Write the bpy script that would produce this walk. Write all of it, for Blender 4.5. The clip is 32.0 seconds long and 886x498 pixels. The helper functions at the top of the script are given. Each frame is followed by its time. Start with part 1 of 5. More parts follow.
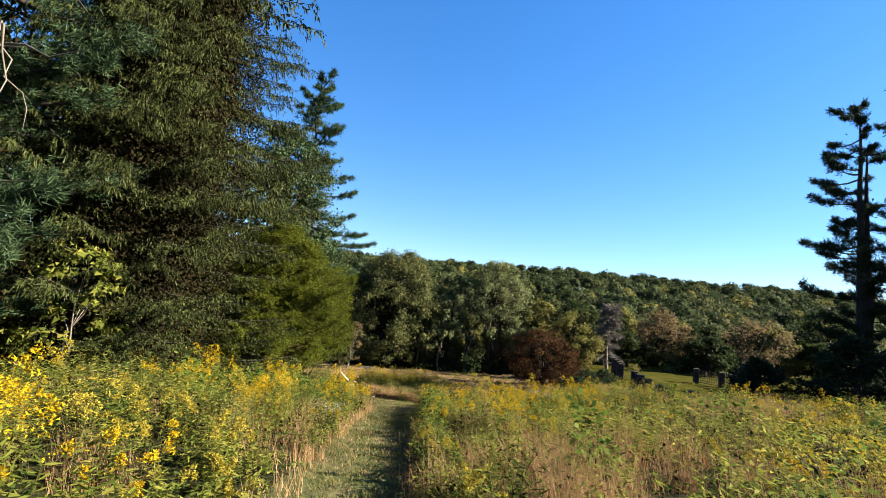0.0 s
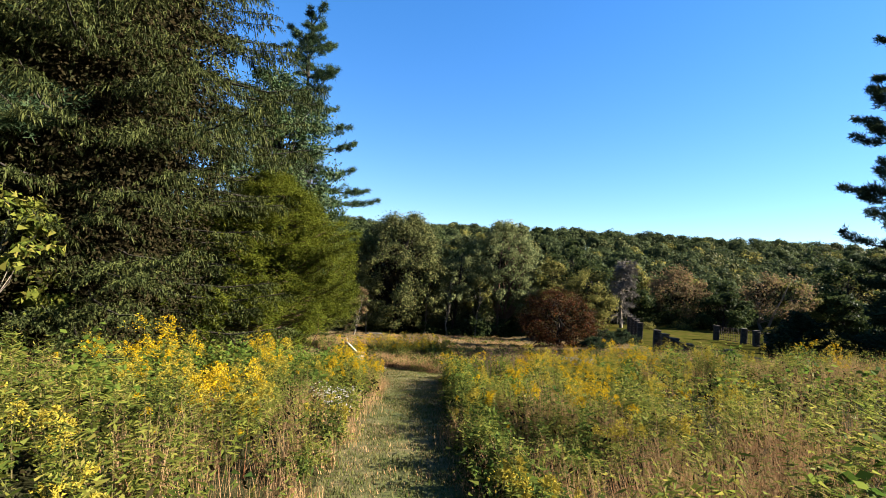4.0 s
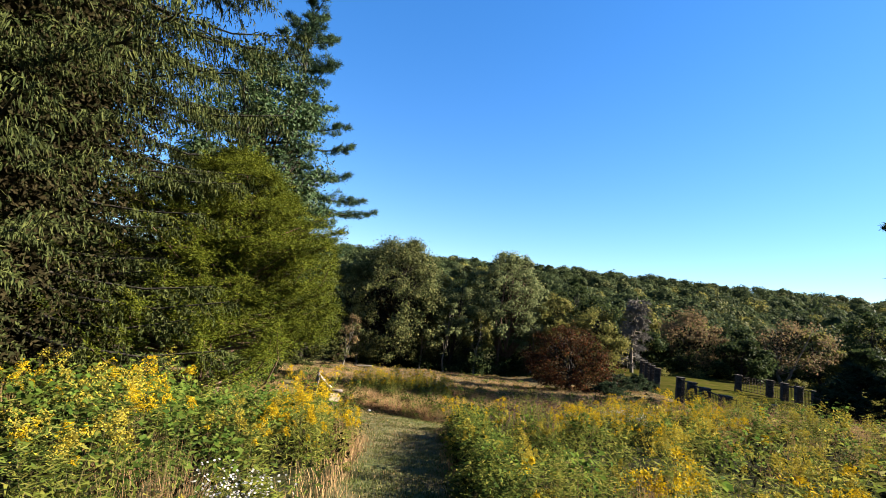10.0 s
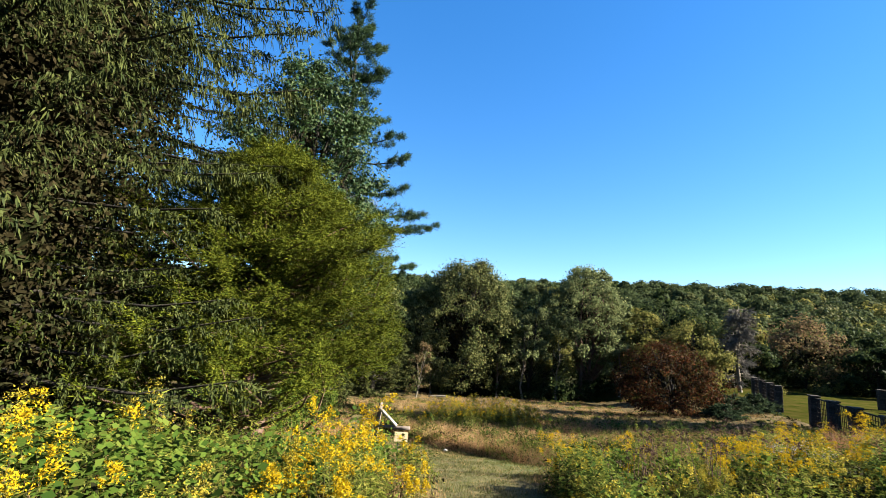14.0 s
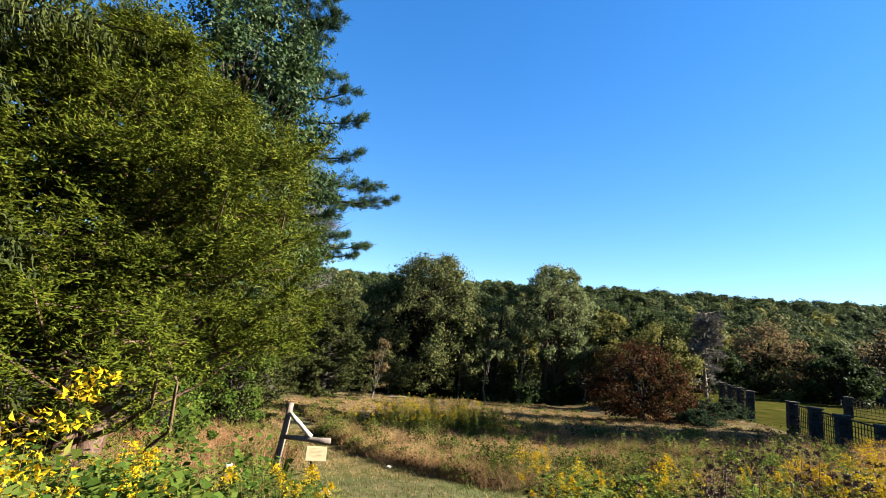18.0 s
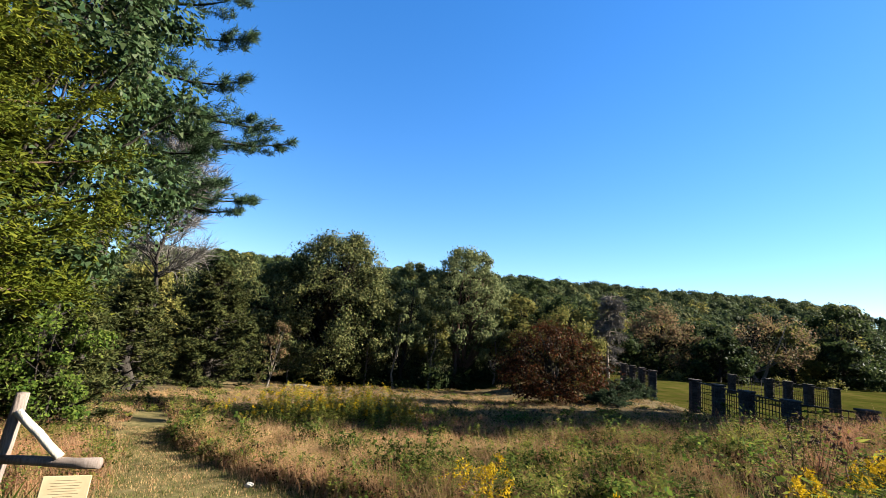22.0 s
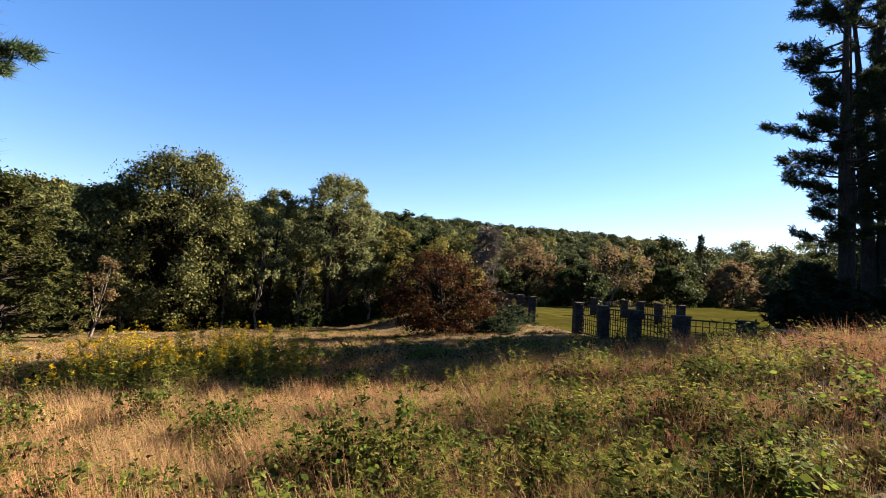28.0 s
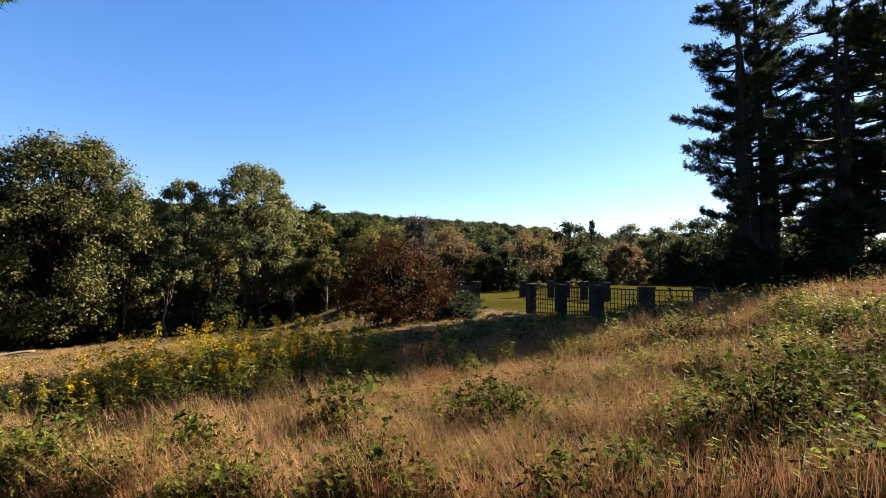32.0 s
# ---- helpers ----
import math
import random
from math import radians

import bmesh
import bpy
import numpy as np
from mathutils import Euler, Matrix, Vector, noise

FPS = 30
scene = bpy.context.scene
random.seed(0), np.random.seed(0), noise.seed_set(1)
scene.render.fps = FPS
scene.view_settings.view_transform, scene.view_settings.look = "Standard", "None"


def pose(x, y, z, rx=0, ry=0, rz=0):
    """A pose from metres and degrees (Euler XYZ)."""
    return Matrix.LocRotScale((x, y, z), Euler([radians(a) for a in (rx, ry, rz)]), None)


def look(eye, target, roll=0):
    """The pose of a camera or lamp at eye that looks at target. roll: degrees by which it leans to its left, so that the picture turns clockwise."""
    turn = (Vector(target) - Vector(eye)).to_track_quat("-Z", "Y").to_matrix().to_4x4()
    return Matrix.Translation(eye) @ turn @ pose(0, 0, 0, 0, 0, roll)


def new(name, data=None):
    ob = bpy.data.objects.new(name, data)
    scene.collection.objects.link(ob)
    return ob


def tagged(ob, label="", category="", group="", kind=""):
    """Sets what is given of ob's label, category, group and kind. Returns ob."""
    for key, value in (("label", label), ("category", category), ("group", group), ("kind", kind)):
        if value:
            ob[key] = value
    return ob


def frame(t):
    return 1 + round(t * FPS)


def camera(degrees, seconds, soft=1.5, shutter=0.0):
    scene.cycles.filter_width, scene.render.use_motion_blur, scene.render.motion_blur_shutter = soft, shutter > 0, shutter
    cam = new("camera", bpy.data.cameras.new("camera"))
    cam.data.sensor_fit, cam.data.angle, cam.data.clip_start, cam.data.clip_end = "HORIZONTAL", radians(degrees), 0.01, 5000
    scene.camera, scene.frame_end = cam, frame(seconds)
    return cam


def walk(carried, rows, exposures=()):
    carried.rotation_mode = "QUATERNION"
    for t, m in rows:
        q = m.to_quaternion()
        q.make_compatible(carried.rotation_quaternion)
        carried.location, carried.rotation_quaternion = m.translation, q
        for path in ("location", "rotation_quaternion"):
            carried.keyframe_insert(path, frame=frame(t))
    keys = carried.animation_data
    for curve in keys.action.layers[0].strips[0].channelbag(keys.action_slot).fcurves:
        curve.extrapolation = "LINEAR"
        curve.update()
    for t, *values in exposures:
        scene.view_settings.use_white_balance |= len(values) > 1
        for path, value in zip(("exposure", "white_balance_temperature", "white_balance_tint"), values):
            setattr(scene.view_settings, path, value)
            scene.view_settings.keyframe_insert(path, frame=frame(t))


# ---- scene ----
cam = camera(86.2, 32.0, soft=0.55)
METRES, EYE, TILT, LEAN, TURN = 27.0, 1.55, 7.5, -6.0, 0.0
ROWS = [
    (0.0, 0.0, 0.0, 0.0, 0.0, 0.0, -0.0),
    (0.5, -0.0012, 0.0145, -0.0033, 0.91, 0.05, 0.92),
    (1.0, -0.0044, 0.0327, -0.0054, 3.31, 0.56, 1.67),
    (1.5, -0.0087, 0.0464, -0.0081, 3.08, 1.07, 1.98),
    (2.0, -0.0132, 0.064, -0.0117, 3.1, 0.54, 2.72),
    (2.5, -0.0162, 0.077, -0.0145, 3.08, -0.79, 3.83),
    (3.0, -0.0202, 0.0909, -0.0174, 1.98, -2.69, 4.03),
    (3.5, -0.022, 0.1036, -0.0202, 1.12, -3.31, 2.51),
    (4.0, -0.0242, 0.117, -0.0239, 0.18, -4.27, 1.7),
    (4.5, -0.0267, 0.1286, -0.0264, -0.34, -5.32, 2.14),
    (6.5, -0.0336, 0.1812, -0.039, -0.46, -6.42, 0.51),
    (7.0, -0.0349, 0.1965, -0.0426, 2.11, -6.06, 1.14),
    (7.5, -0.0353, 0.2098, -0.0459, 4.31, -5.19, 1.53),
    (8.0, -0.0359, 0.2237, -0.0493, 5.41, -4.42, 1.97),
    (8.5, -0.0342, 0.2349, -0.0529, 3.38, -3.33, 0.69),
    (9.0, -0.0351, 0.2484, -0.0561, 1.69, -2.12, -0.69),
    (9.5, -0.036, 0.2595, -0.0591, 0.16, -0.8, -1.02),
    (10.0, -0.0368, 0.2732, -0.063, 0.16, -0.13, -1.11),
    (10.5, -0.0379, 0.284, -0.0653, 0.53, -0.07, -0.39),
    (11.0, -0.0399, 0.298, -0.0679, 1.4, 0.15, 1.57),
    (11.5, -0.0411, 0.3108, -0.07, 3.4, 1.42, 2.98),
    (12.0, -0.0435, 0.3253, -0.0738, 4.35, 2.07, 3.34),
    (12.5, -0.0448, 0.3375, -0.0776, 5.22, 2.13, 3.84),
    (13.0, -0.0461, 0.3532, -0.0821, 6.86, 2.75, 4.04),
    (13.5, -0.0488, 0.3675, -0.0871, 7.4, 3.04, 3.47),
    (15.5, -0.0521, 0.4289, -0.1039, 11.77, 4.11, 4.08),
    (16.0, -0.0537, 0.4484, -0.1093, 12.72, 3.02, 5.04),
    (16.5, -0.0555, 0.4646, -0.1131, 13.52, 3.34, 4.39),
    (17.0, -0.0571, 0.4822, -0.1186, 12.48, 3.36, 3.81),
    (17.5, -0.0554, 0.4977, -0.1219, 8.79, 3.55, 2.6),
    (18.0, -0.0562, 0.5133, -0.1263, 4.06, 3.27, 1.24),
    (18.5, -0.0566, 0.5264, -0.1299, 0.58, 3.42, 0.55),
    (19.0, -0.0545, 0.5425, -0.1352, -2.44, 2.94, 1.04),
    (19.5, -0.0546, 0.5581, -0.1398, -4.59, 2.49, 0.99),
    (20.0, -0.0539, 0.5744, -0.145, -5.89, 2.36, 0.63),
    (20.5, -0.0542, 0.5913, -0.1494, -6.83, 2.22, 0.01),
    (21.0, -0.0555, 0.6078, -0.1538, -6.77, 1.48, 0.54),
    (21.5, -0.0562, 0.6236, -0.1577, -6.28, 1.64, 0.69),
    (22.0, -0.0576, 0.6396, -0.162, -6.69, 1.71, -0.02),
    (22.5, -0.0587, 0.6559, -0.1658, -8.29, 1.11, -0.57),
    (23.0, -0.0607, 0.6717, -0.1695, -10.1, 1.96, -1.46),
    (23.5, -0.0636, 0.6869, -0.1736, -11.78, 2.1, -1.6),
    (24.0, -0.0663, 0.7027, -0.1786, -11.92, 1.58, -0.83),
    (24.5, -0.0692, 0.7171, -0.1824, -11.54, 0.36, -0.95),
    (25.0, -0.0696, 0.731, -0.1864, -11.88, -1.71, -1.08),
    (25.5, -0.0689, 0.7451, -0.1904, -14.73, -3.56, -3.09),
    (27.5, -0.0726, 0.7804, -0.199, -19.99, -4.02, -1.68),
    (28.0, -0.0787, 0.7956, -0.2039, -23.02, -5.64, -0.93),
    (28.5, -0.0861, 0.8119, -0.2072, -27.09, -8.94, 1.34),
    (29.0, -0.1009, 0.8266, -0.2115, -30.88, -12.07, 1.43),
    (29.5, -0.1178, 0.8417, -0.2146, -31.9, -11.42, -0.08),
    (30.0, -0.137, 0.8537, -0.2181, -33.57, -10.2, -1.34),
    (30.5, -0.1571, 0.8663, -0.2214, -35.35, -9.45, -1.38),
    (31.0, -0.1756, 0.877, -0.2215, -36.01, -8.61, -0.98),
    (31.5, -0.1949, 0.8813, -0.2212, -36.36, -7.5, -0.47),
    (32.0, -0.2139, 0.888, -0.2221, -36.13, -6.35, 0.04),
]
walk(cam, [(t, pose(0, 0, EYE, TILT, LEAN, TURN) @ pose(METRES * x, METRES * y, METRES * z, 90 + pitch, roll, yaw)) for t, x, y, z, yaw, pitch, roll in ROWS],
     [(0.0, 2.94, 6500, 10), (10.0, 2.94, 6500, 10), (13.0, 2.99, 6350, 5), (17.0, 2.99, 6350, 4), (19.0, 2.87, 6300, 8), (21.0, 2.86, 6300, 9), (24.0, 2.84, 6300, 11), (25.5, 2.88, 6450, 12), (28.0, 2.92, 7200, 21), (29.0, 3.00, 7450, 25), (31.0, 2.92, 7400, 24), (32.0, 2.86, 7300, 21)])

# ---- world, sun ----
SUN_EL, SUN_AZ = 28.5, 0.5          # degrees above the horizon; from +x towards +y
world = bpy.data.worlds.new("sky")
scene.world = world
world.use_nodes = True
wn = world.node_tree.nodes
sky = wn.new("ShaderNodeTexSky")
sky.sky_type = "NISHITA"
sky.sun_disc = False
sky.sun_elevation = radians(SUN_EL)
sky.sun_rotation = radians(90 - SUN_AZ)
sky.air_density, sky.dust_density, sky.ozone_density = 1.0, 0.1, 4.0
wn["Background"].inputs["Strength"].default_value = 0.05
deep = wn.new("ShaderNodeHueSaturation")
deep.inputs["Saturation"].default_value, deep.inputs["Hue"].default_value = 1.42, 0.51
even = wn.new("ShaderNodeGamma")
even.inputs["Gamma"].default_value = 0.78
world.node_tree.links.new(sky.outputs["Color"], even.inputs["Color"])
world.node_tree.links.new(even.outputs["Color"], deep.inputs["Color"])
world.node_tree.links.new(deep.outputs["Color"], wn["Background"].inputs["Color"])
sun = new("sun", bpy.data.lights.new("sun", "SUN"))
sun.data.energy, sun.data.angle, sun.data.color = 5.0, radians(0.5), (1.0, 0.93, 0.8)
sun_way = Vector((math.cos(radians(SUN_EL)) * math.cos(radians(SUN_AZ)), math.cos(radians(SUN_EL)) * math.sin(radians(SUN_AZ)), math.sin(radians(SUN_EL))))
sun.matrix_world = look(sun_way * 80, (0, 0, 0))

# ---- materials ----
rng = np.random.default_rng(7)


def nodes_of(name):
    m = bpy.data.materials.new(name)
    m.use_nodes = True
    t = m.node_tree
    return m, t, t.nodes["Principled BSDF"]


def ramp(t, stops):
    r = t.nodes.new("ShaderNodeValToRGB")
    e = r.color_ramp.elements
    while len(e) < len(stops):
        e.new(0.5)
    for k, (p, c) in enumerate(stops):
        e[k].position, e[k].color = p, (*c, 1)
    return r


def leafmat(name, cols, trans=0.35, rough=0.5, patch=0.6, dark=0.55, gloss=0.012):
    """Foliage: each leaf its own tone, patches of other tones, some light through it."""
    m, t, b = nodes_of(name)
    geo = t.nodes.new("ShaderNodeNewGeometry")
    r = ramp(t, [(k / max(1, len(cols) - 1), c) for k, c in enumerate(cols)])
    t.links.new(geo.outputs["Random Per Island"], r.inputs[0])
    tc = t.nodes.new("ShaderNodeTexCoord")
    n = t.nodes.new("ShaderNodeTexNoise")
    n.inputs["Scale"].default_value = patch
    n.inputs["Detail"].default_value = 3
    t.links.new(tc.outputs["Object"], n.inputs["Vector"])
    r2 = ramp(t, [(0.3, (dark, dark, dark)), (0.7, (1.25, 1.2, 1.1))])
    t.links.new(n.outputs["Fac"], r2.inputs[0])
    mx = t.nodes.new("ShaderNodeMix")
    mx.data_type, mx.blend_type = "RGBA", "MULTIPLY"
    mx.inputs["Factor"].default_value = 0.8
    t.links.new(r.outputs[0], mx.inputs["A"])
    t.links.new(r2.outputs[0], mx.inputs["B"])
    t.links.new(mx.outputs["Result"], b.inputs["Base Color"])
    b.inputs["Roughness"].default_value = max(rough, 0.5)
    b.inputs["Specular IOR Level"].default_value = gloss
    tr = t.nodes.new("ShaderNodeBsdfTranslucent")
    t.links.new(mx.outputs["Result"], tr.inputs["Color"])
    ms = t.nodes.new("ShaderNodeMixShader")
    ms.inputs[0].default_value = trans
    t.links.new(b.outputs[0], ms.inputs[1])
    t.links.new(tr.outputs[0], ms.inputs[2])
    t.links.new(ms.outputs[0], t.nodes["Material Output"].inputs["Surface"])
    return m


def surface(name, cols, scale=4.0, detail=8, rough=0.85, bump=0.3, stretch=(1, 1, 1), scale2=0.4, tone=0.35, obj_random=0.0, gloss=0.12):
    """A rough surface: fine grain of three colours, broad stains, relief."""
    m, t, b = nodes_of(name)
    tc = t.nodes.new("ShaderNodeTexCoord")
    mp = t.nodes.new("ShaderNodeMapping")
    mp.inputs["Scale"].default_value = stretch
    t.links.new(tc.outputs["Object"], mp.inputs["Vector"])
    n = t.nodes.new("ShaderNodeTexNoise")
    n.inputs["Scale"].default_value, n.inputs["Detail"].default_value, n.inputs["Roughness"].default_value = scale, detail, 0.65
    t.links.new(mp.outputs[0], n.inputs["Vector"])
    r = ramp(t, [(0.28 + 0.44 * k / max(1, len(cols) - 1), c) for k, c in enumerate(cols)])
    t.links.new(n.outputs["Fac"], r.inputs[0])
    n2 = t.nodes.new("ShaderNodeTexNoise")
    n2.inputs["Scale"].default_value, n2.inputs["Detail"].default_value = scale2, 4
    t.links.new(tc.outputs["Object"], n2.inputs["Vector"])
    lo = 1 - tone
    r2 = ramp(t, [(0.35, (lo, lo, lo)), (0.65, (1.15, 1.12, 1.08))])
    t.links.new(n2.outputs["Fac"], r2.inputs[0])
    mx = t.nodes.new("ShaderNodeMix")
    mx.data_type, mx.blend_type = "RGBA", "MULTIPLY"
    mx.inputs["Factor"].default_value = 1.0
    t.links.new(r.outputs[0], mx.inputs["A"])
    t.links.new(r2.outputs[0], mx.inputs["B"])
    out = mx.outputs["Result"]
    if obj_random:
        oi = t.nodes.new("ShaderNodeObjectInfo")
        r3 = ramp(t, [(0, (1 - obj_random,) * 3), (1, (1 + obj_random,) * 3)])
        t.links.new(oi.outputs["Random"], r3.inputs[0])
        m2 = t.nodes.new("ShaderNodeMix")
        m2.data_type, m2.blend_type = "RGBA", "MULTIPLY"
        m2.inputs["Factor"].default_value = 1.0
        t.links.new(out, m2.inputs["A"])
        t.links.new(r3.outputs[0], m2.inputs["B"])
        out = m2.outputs["Result"]
    t.links.new(out, b.inputs["Base Color"])
    b.inputs["Roughness"].default_value = rough
    b.inputs["Specular IOR Level"].default_value = gloss
    bp = t.nodes.new("ShaderNodeBump")
    bp.inputs["Strength"].default_value = bump
    bp.inputs["Distance"].default_value = 0.05
    t.links.new(n.outputs["Fac"], bp.inputs["Height"])
    t.links.new(bp.outputs[0], b.inputs["Normal"])
    return m


M_GOLD = leafmat("goldenrod_flower", [(0.2376, 0.1511, 0.0048), (0.3049, 0.2056, 0.0071), (0.2772, 0.1780, 0.0056), (0.1703, 0.1158, 0.0103)], 0.25, 0.7, 0.5, 0.8)
M_DAISY = leafmat("aster_petal", [(0.2160, 0.2100, 0.2160), (0.2640, 0.2580, 0.2580)], 0.3, 0.7, 0.5, 0.9)
M_OCHRE = leafmat("faded_goldenrod_flower", [(0.1597, 0.1225, 0.0165), (0.2130, 0.1690, 0.0184), (0.1335, 0.1109, 0.0242)], 0.25, 0.7, 0.5, 0.8)
M_WEED = leafmat("weed_leaf", [(0.0439, 0.0628, 0.0115), (0.0820, 0.0983, 0.0167), (0.1259, 0.1312, 0.0244), (0.1582, 0.1366, 0.0320)], 0.5, 0.5, 0.7, 0.7)
M_LEAFY = leafmat("dark_weed_leaf", [(0.0161, 0.0288, 0.0068), (0.0348, 0.0501, 0.0098), (0.0649, 0.0722, 0.0147)], 0.24, 0.75, 0.9, 0.5, gloss=0.006)
# near-black filler that puts shade inside crowns and meadow clumps
M_SHADEFILL = leafmat("shade_fill_leaf", [(0.0097, 0.0079, 0.0035), (0.0194, 0.0150, 0.0070), (0.0132, 0.0150, 0.0062)], 0.05, 0.8)
M_VINE = leafmat("vine_leaf", [(0.0245, 0.0479, 0.0088), (0.0524, 0.0802, 0.0123), (0.0858, 0.1046, 0.0200)], 0.48, 0.6, 0.7, 0.75)
M_STEM = leafmat("weed_stem", [(0.0343, 0.0370, 0.0114), (0.0625, 0.0510, 0.0229)], 0.10, 0.7)
M_STRAW = leafmat("dry_grass_blade", [(0.1695, 0.0978, 0.0438), (0.2207, 0.1369, 0.0679), (0.2513, 0.1713, 0.0875), (0.1331, 0.0819, 0.0382)], 0.22, 0.6, 0.4, 0.75)
M_RUST = leafmat("rusty_grass_blade", [(0.1782, 0.0719, 0.0338), (0.2324, 0.1162, 0.0599), (0.2634, 0.1592, 0.0895), (0.1549, 0.0895, 0.0465)], 0.25, 0.6, 0.9, 0.7)
M_BRAMBLE = leafmat("bramble_leaf", [(0.0172, 0.0290, 0.0072), (0.0452, 0.0554, 0.0110), (0.0874, 0.0805, 0.0165), (0.1154, 0.0739, 0.0209)], 0.42, 0.85, 0.9, 0.5, gloss=0.01)
M_CANE = leafmat("red_bramble_cane", [(0.1006, 0.0377, 0.0252), (0.1511, 0.0698, 0.0446), (0.1888, 0.1258, 0.0755)], 0.3, 0.7, 0.9, 0.7)
M_GRASS = leafmat("lawn_blade", [(0.0273, 0.0414, 0.0088), (0.0484, 0.0590, 0.0132), (0.0757, 0.0730, 0.0246), (0.0959, 0.0827, 0.0343)], 0.22, 0.6, 0.6, 0.7)
M_SPRUCE = leafmat("spruce_needles", [(0.0127, 0.0179, 0.0059), (0.0255, 0.0314, 0.0098), (0.0459, 0.0501, 0.0149)], 0.06, 0.5, 0.5, 0.6)
M_PINE = leafmat("pine_needles", [(0.0158, 0.0299, 0.0150), (0.0282, 0.0484, 0.0220), (0.0484, 0.0686, 0.0317)], 0.20, 0.45, 0.4, 0.7)
M_DARKPINE = leafmat("dark_pine_needles", [(0.0106, 0.0185, 0.0097), (0.0185, 0.0282, 0.0141), (0.0282, 0.0378, 0.0185)], 0.34, 0.5, 0.4, 0.7)
M_CEDAR = leafmat("cedar_needles", [(0.0165, 0.0220, 0.0076), (0.0309, 0.0357, 0.0110), (0.0495, 0.0480, 0.0151)], 0.14, 0.5, 0.5, 0.65)
M_YEW = leafmat("yew_needles", [(0.0204, 0.0302, 0.0035), (0.0437, 0.0528, 0.0056), (0.0739, 0.0760, 0.0085)], 0.22, 0.5, 0.45, 0.65)
M_OAK = leafmat("oak_leaf", [(0.0123, 0.0264, 0.0097), (0.0229, 0.0396, 0.0132), (0.0414, 0.0554, 0.0220)], 0.22, 0.45, 0.4, 0.7, gloss=0.05)
M_WOOD1 = leafmat("sycamore_leaf", [(0.0200, 0.0290, 0.0100), (0.0460, 0.0540, 0.0180), (0.0760, 0.0790, 0.0280), (0.0980, 0.0910, 0.0370)], 0.22, 0.5, 0.35, 0.55)
M_WOOD2 = leafmat("ash_leaf", [(0.0480, 0.0641, 0.0273), (0.0977, 0.1121, 0.0463), (0.1539, 0.1569, 0.0704)], 0.42, 0.5, 0.25, 0.6)
# darkened against the other leaves, to set shade behind lit crowns
M_WOOD3 = leafmat("shade_dark_leaf", [(0.0121, 0.0194, 0.0073), (0.0242, 0.0352, 0.0121), (0.0450, 0.0546, 0.0182)], 0.42, 0.5, 0.2, 0.55)
M_HILL = leafmat("hill_wood_leaf", [(0.0291, 0.0403, 0.0174), (0.0370, 0.0482, 0.0196), (0.0482, 0.0571, 0.0224)], 0.34, 0.6, 0.1, 0.55)
M_OLIVE = leafmat("olive_leaf", [(0.0579, 0.0638, 0.0164), (0.0980, 0.0950, 0.0254), (0.1351, 0.1129, 0.0341)], 0.42, 0.5, 0.3, 0.7)
M_BROWN = leafmat("brown_leaf", [(0.0857, 0.0533, 0.0311), (0.1256, 0.0798, 0.0444), (0.0976, 0.0769, 0.0340), (0.0576, 0.0576, 0.0222)], 0.42, 0.6, 0.3, 0.6)
M_RED = leafmat("red_maple_leaf", [(0.0100, 0.0070, 0.0040), (0.0330, 0.0120, 0.0065), (0.0850, 0.0260, 0.0095), (0.0150, 0.0160, 0.0060), (0.0600, 0.0300, 0.0110), (0.0180, 0.0210, 0.0060)], 0.26, 0.5, 0.7, 0.3)
M_GREYTWIG = leafmat("grey_twig", [(0.0792, 0.0713, 0.0660), (0.1136, 0.1017, 0.0938), (0.0567, 0.0567, 0.0514)], 0.10, 0.8, 0.4, 0.7)
M_BARK = surface("bark", [(0.0088, 0.0070, 0.0062), (0.0202, 0.0167, 0.0132), (0.0387, 0.0308, 0.0255)], 9, 8, 0.9, 0.7, (1, 1, 0.25))
M_PALEBARK = surface("pale_bark", [(0.0774, 0.0616, 0.0466), (0.1241, 0.1047, 0.0810), (0.1628, 0.1390, 0.1162)], 5, 8, 0.85, 0.4, (1, 1, 0.3))
M_REDBARK = surface("reddish_bark", [(0.0546, 0.0273, 0.0194), (0.0933, 0.0546, 0.0387), (0.1241, 0.0854, 0.0660)], 8, 8, 0.9, 0.6, (1, 1, 0.2))
M_POST = surface("weathered_post_wood", [(0.080, 0.060, 0.048), (0.135, 0.106, 0.088), (0.180, 0.145, 0.124)], 14, 8, 0.8, 0.35, (6, 6, 0.5), 2.0)
M_PALEPOST = surface("pale_sawn_wood", [(0.2464, 0.2165, 0.1778), (0.3256, 0.2957, 0.2464), (0.3749, 0.3450, 0.2957)], 14, 8, 0.75, 0.3, (6, 6, 0.5), 2.0)
M_SIGN = surface("cream_sign_panel", [(0.180, 0.135, 0.076), (0.205, 0.158, 0.092), (0.228, 0.180, 0.108)], 5, 5, 0.6, 0.05, (1, 1, 1), 2.0, 0.12)
M_INK = surface("faded_sign_ink", [(0.14, 0.11, 0.06), (0.17, 0.13, 0.075)], 9, 5, 0.6, 0.05)
M_STEEL = surface("dark_sign_leg", [(0.0194, 0.0194, 0.0194), (0.0387, 0.0387, 0.0352)], 20, 5, 0.5, 0.1)
M_STONE = surface("dark_fieldstone", [(0.0194, 0.0158, 0.0132), (0.0387, 0.0308, 0.0255), (0.0695, 0.0581, 0.0466)], 7, 8, 0.9, 0.6, (1, 1, 1), 1.5, 0.35, 0.35)
M_MORTAR = surface("mortar", [(0.0194, 0.0176, 0.0158), (0.0387, 0.0352, 0.0308)], 20, 6, 0.95, 0.4)
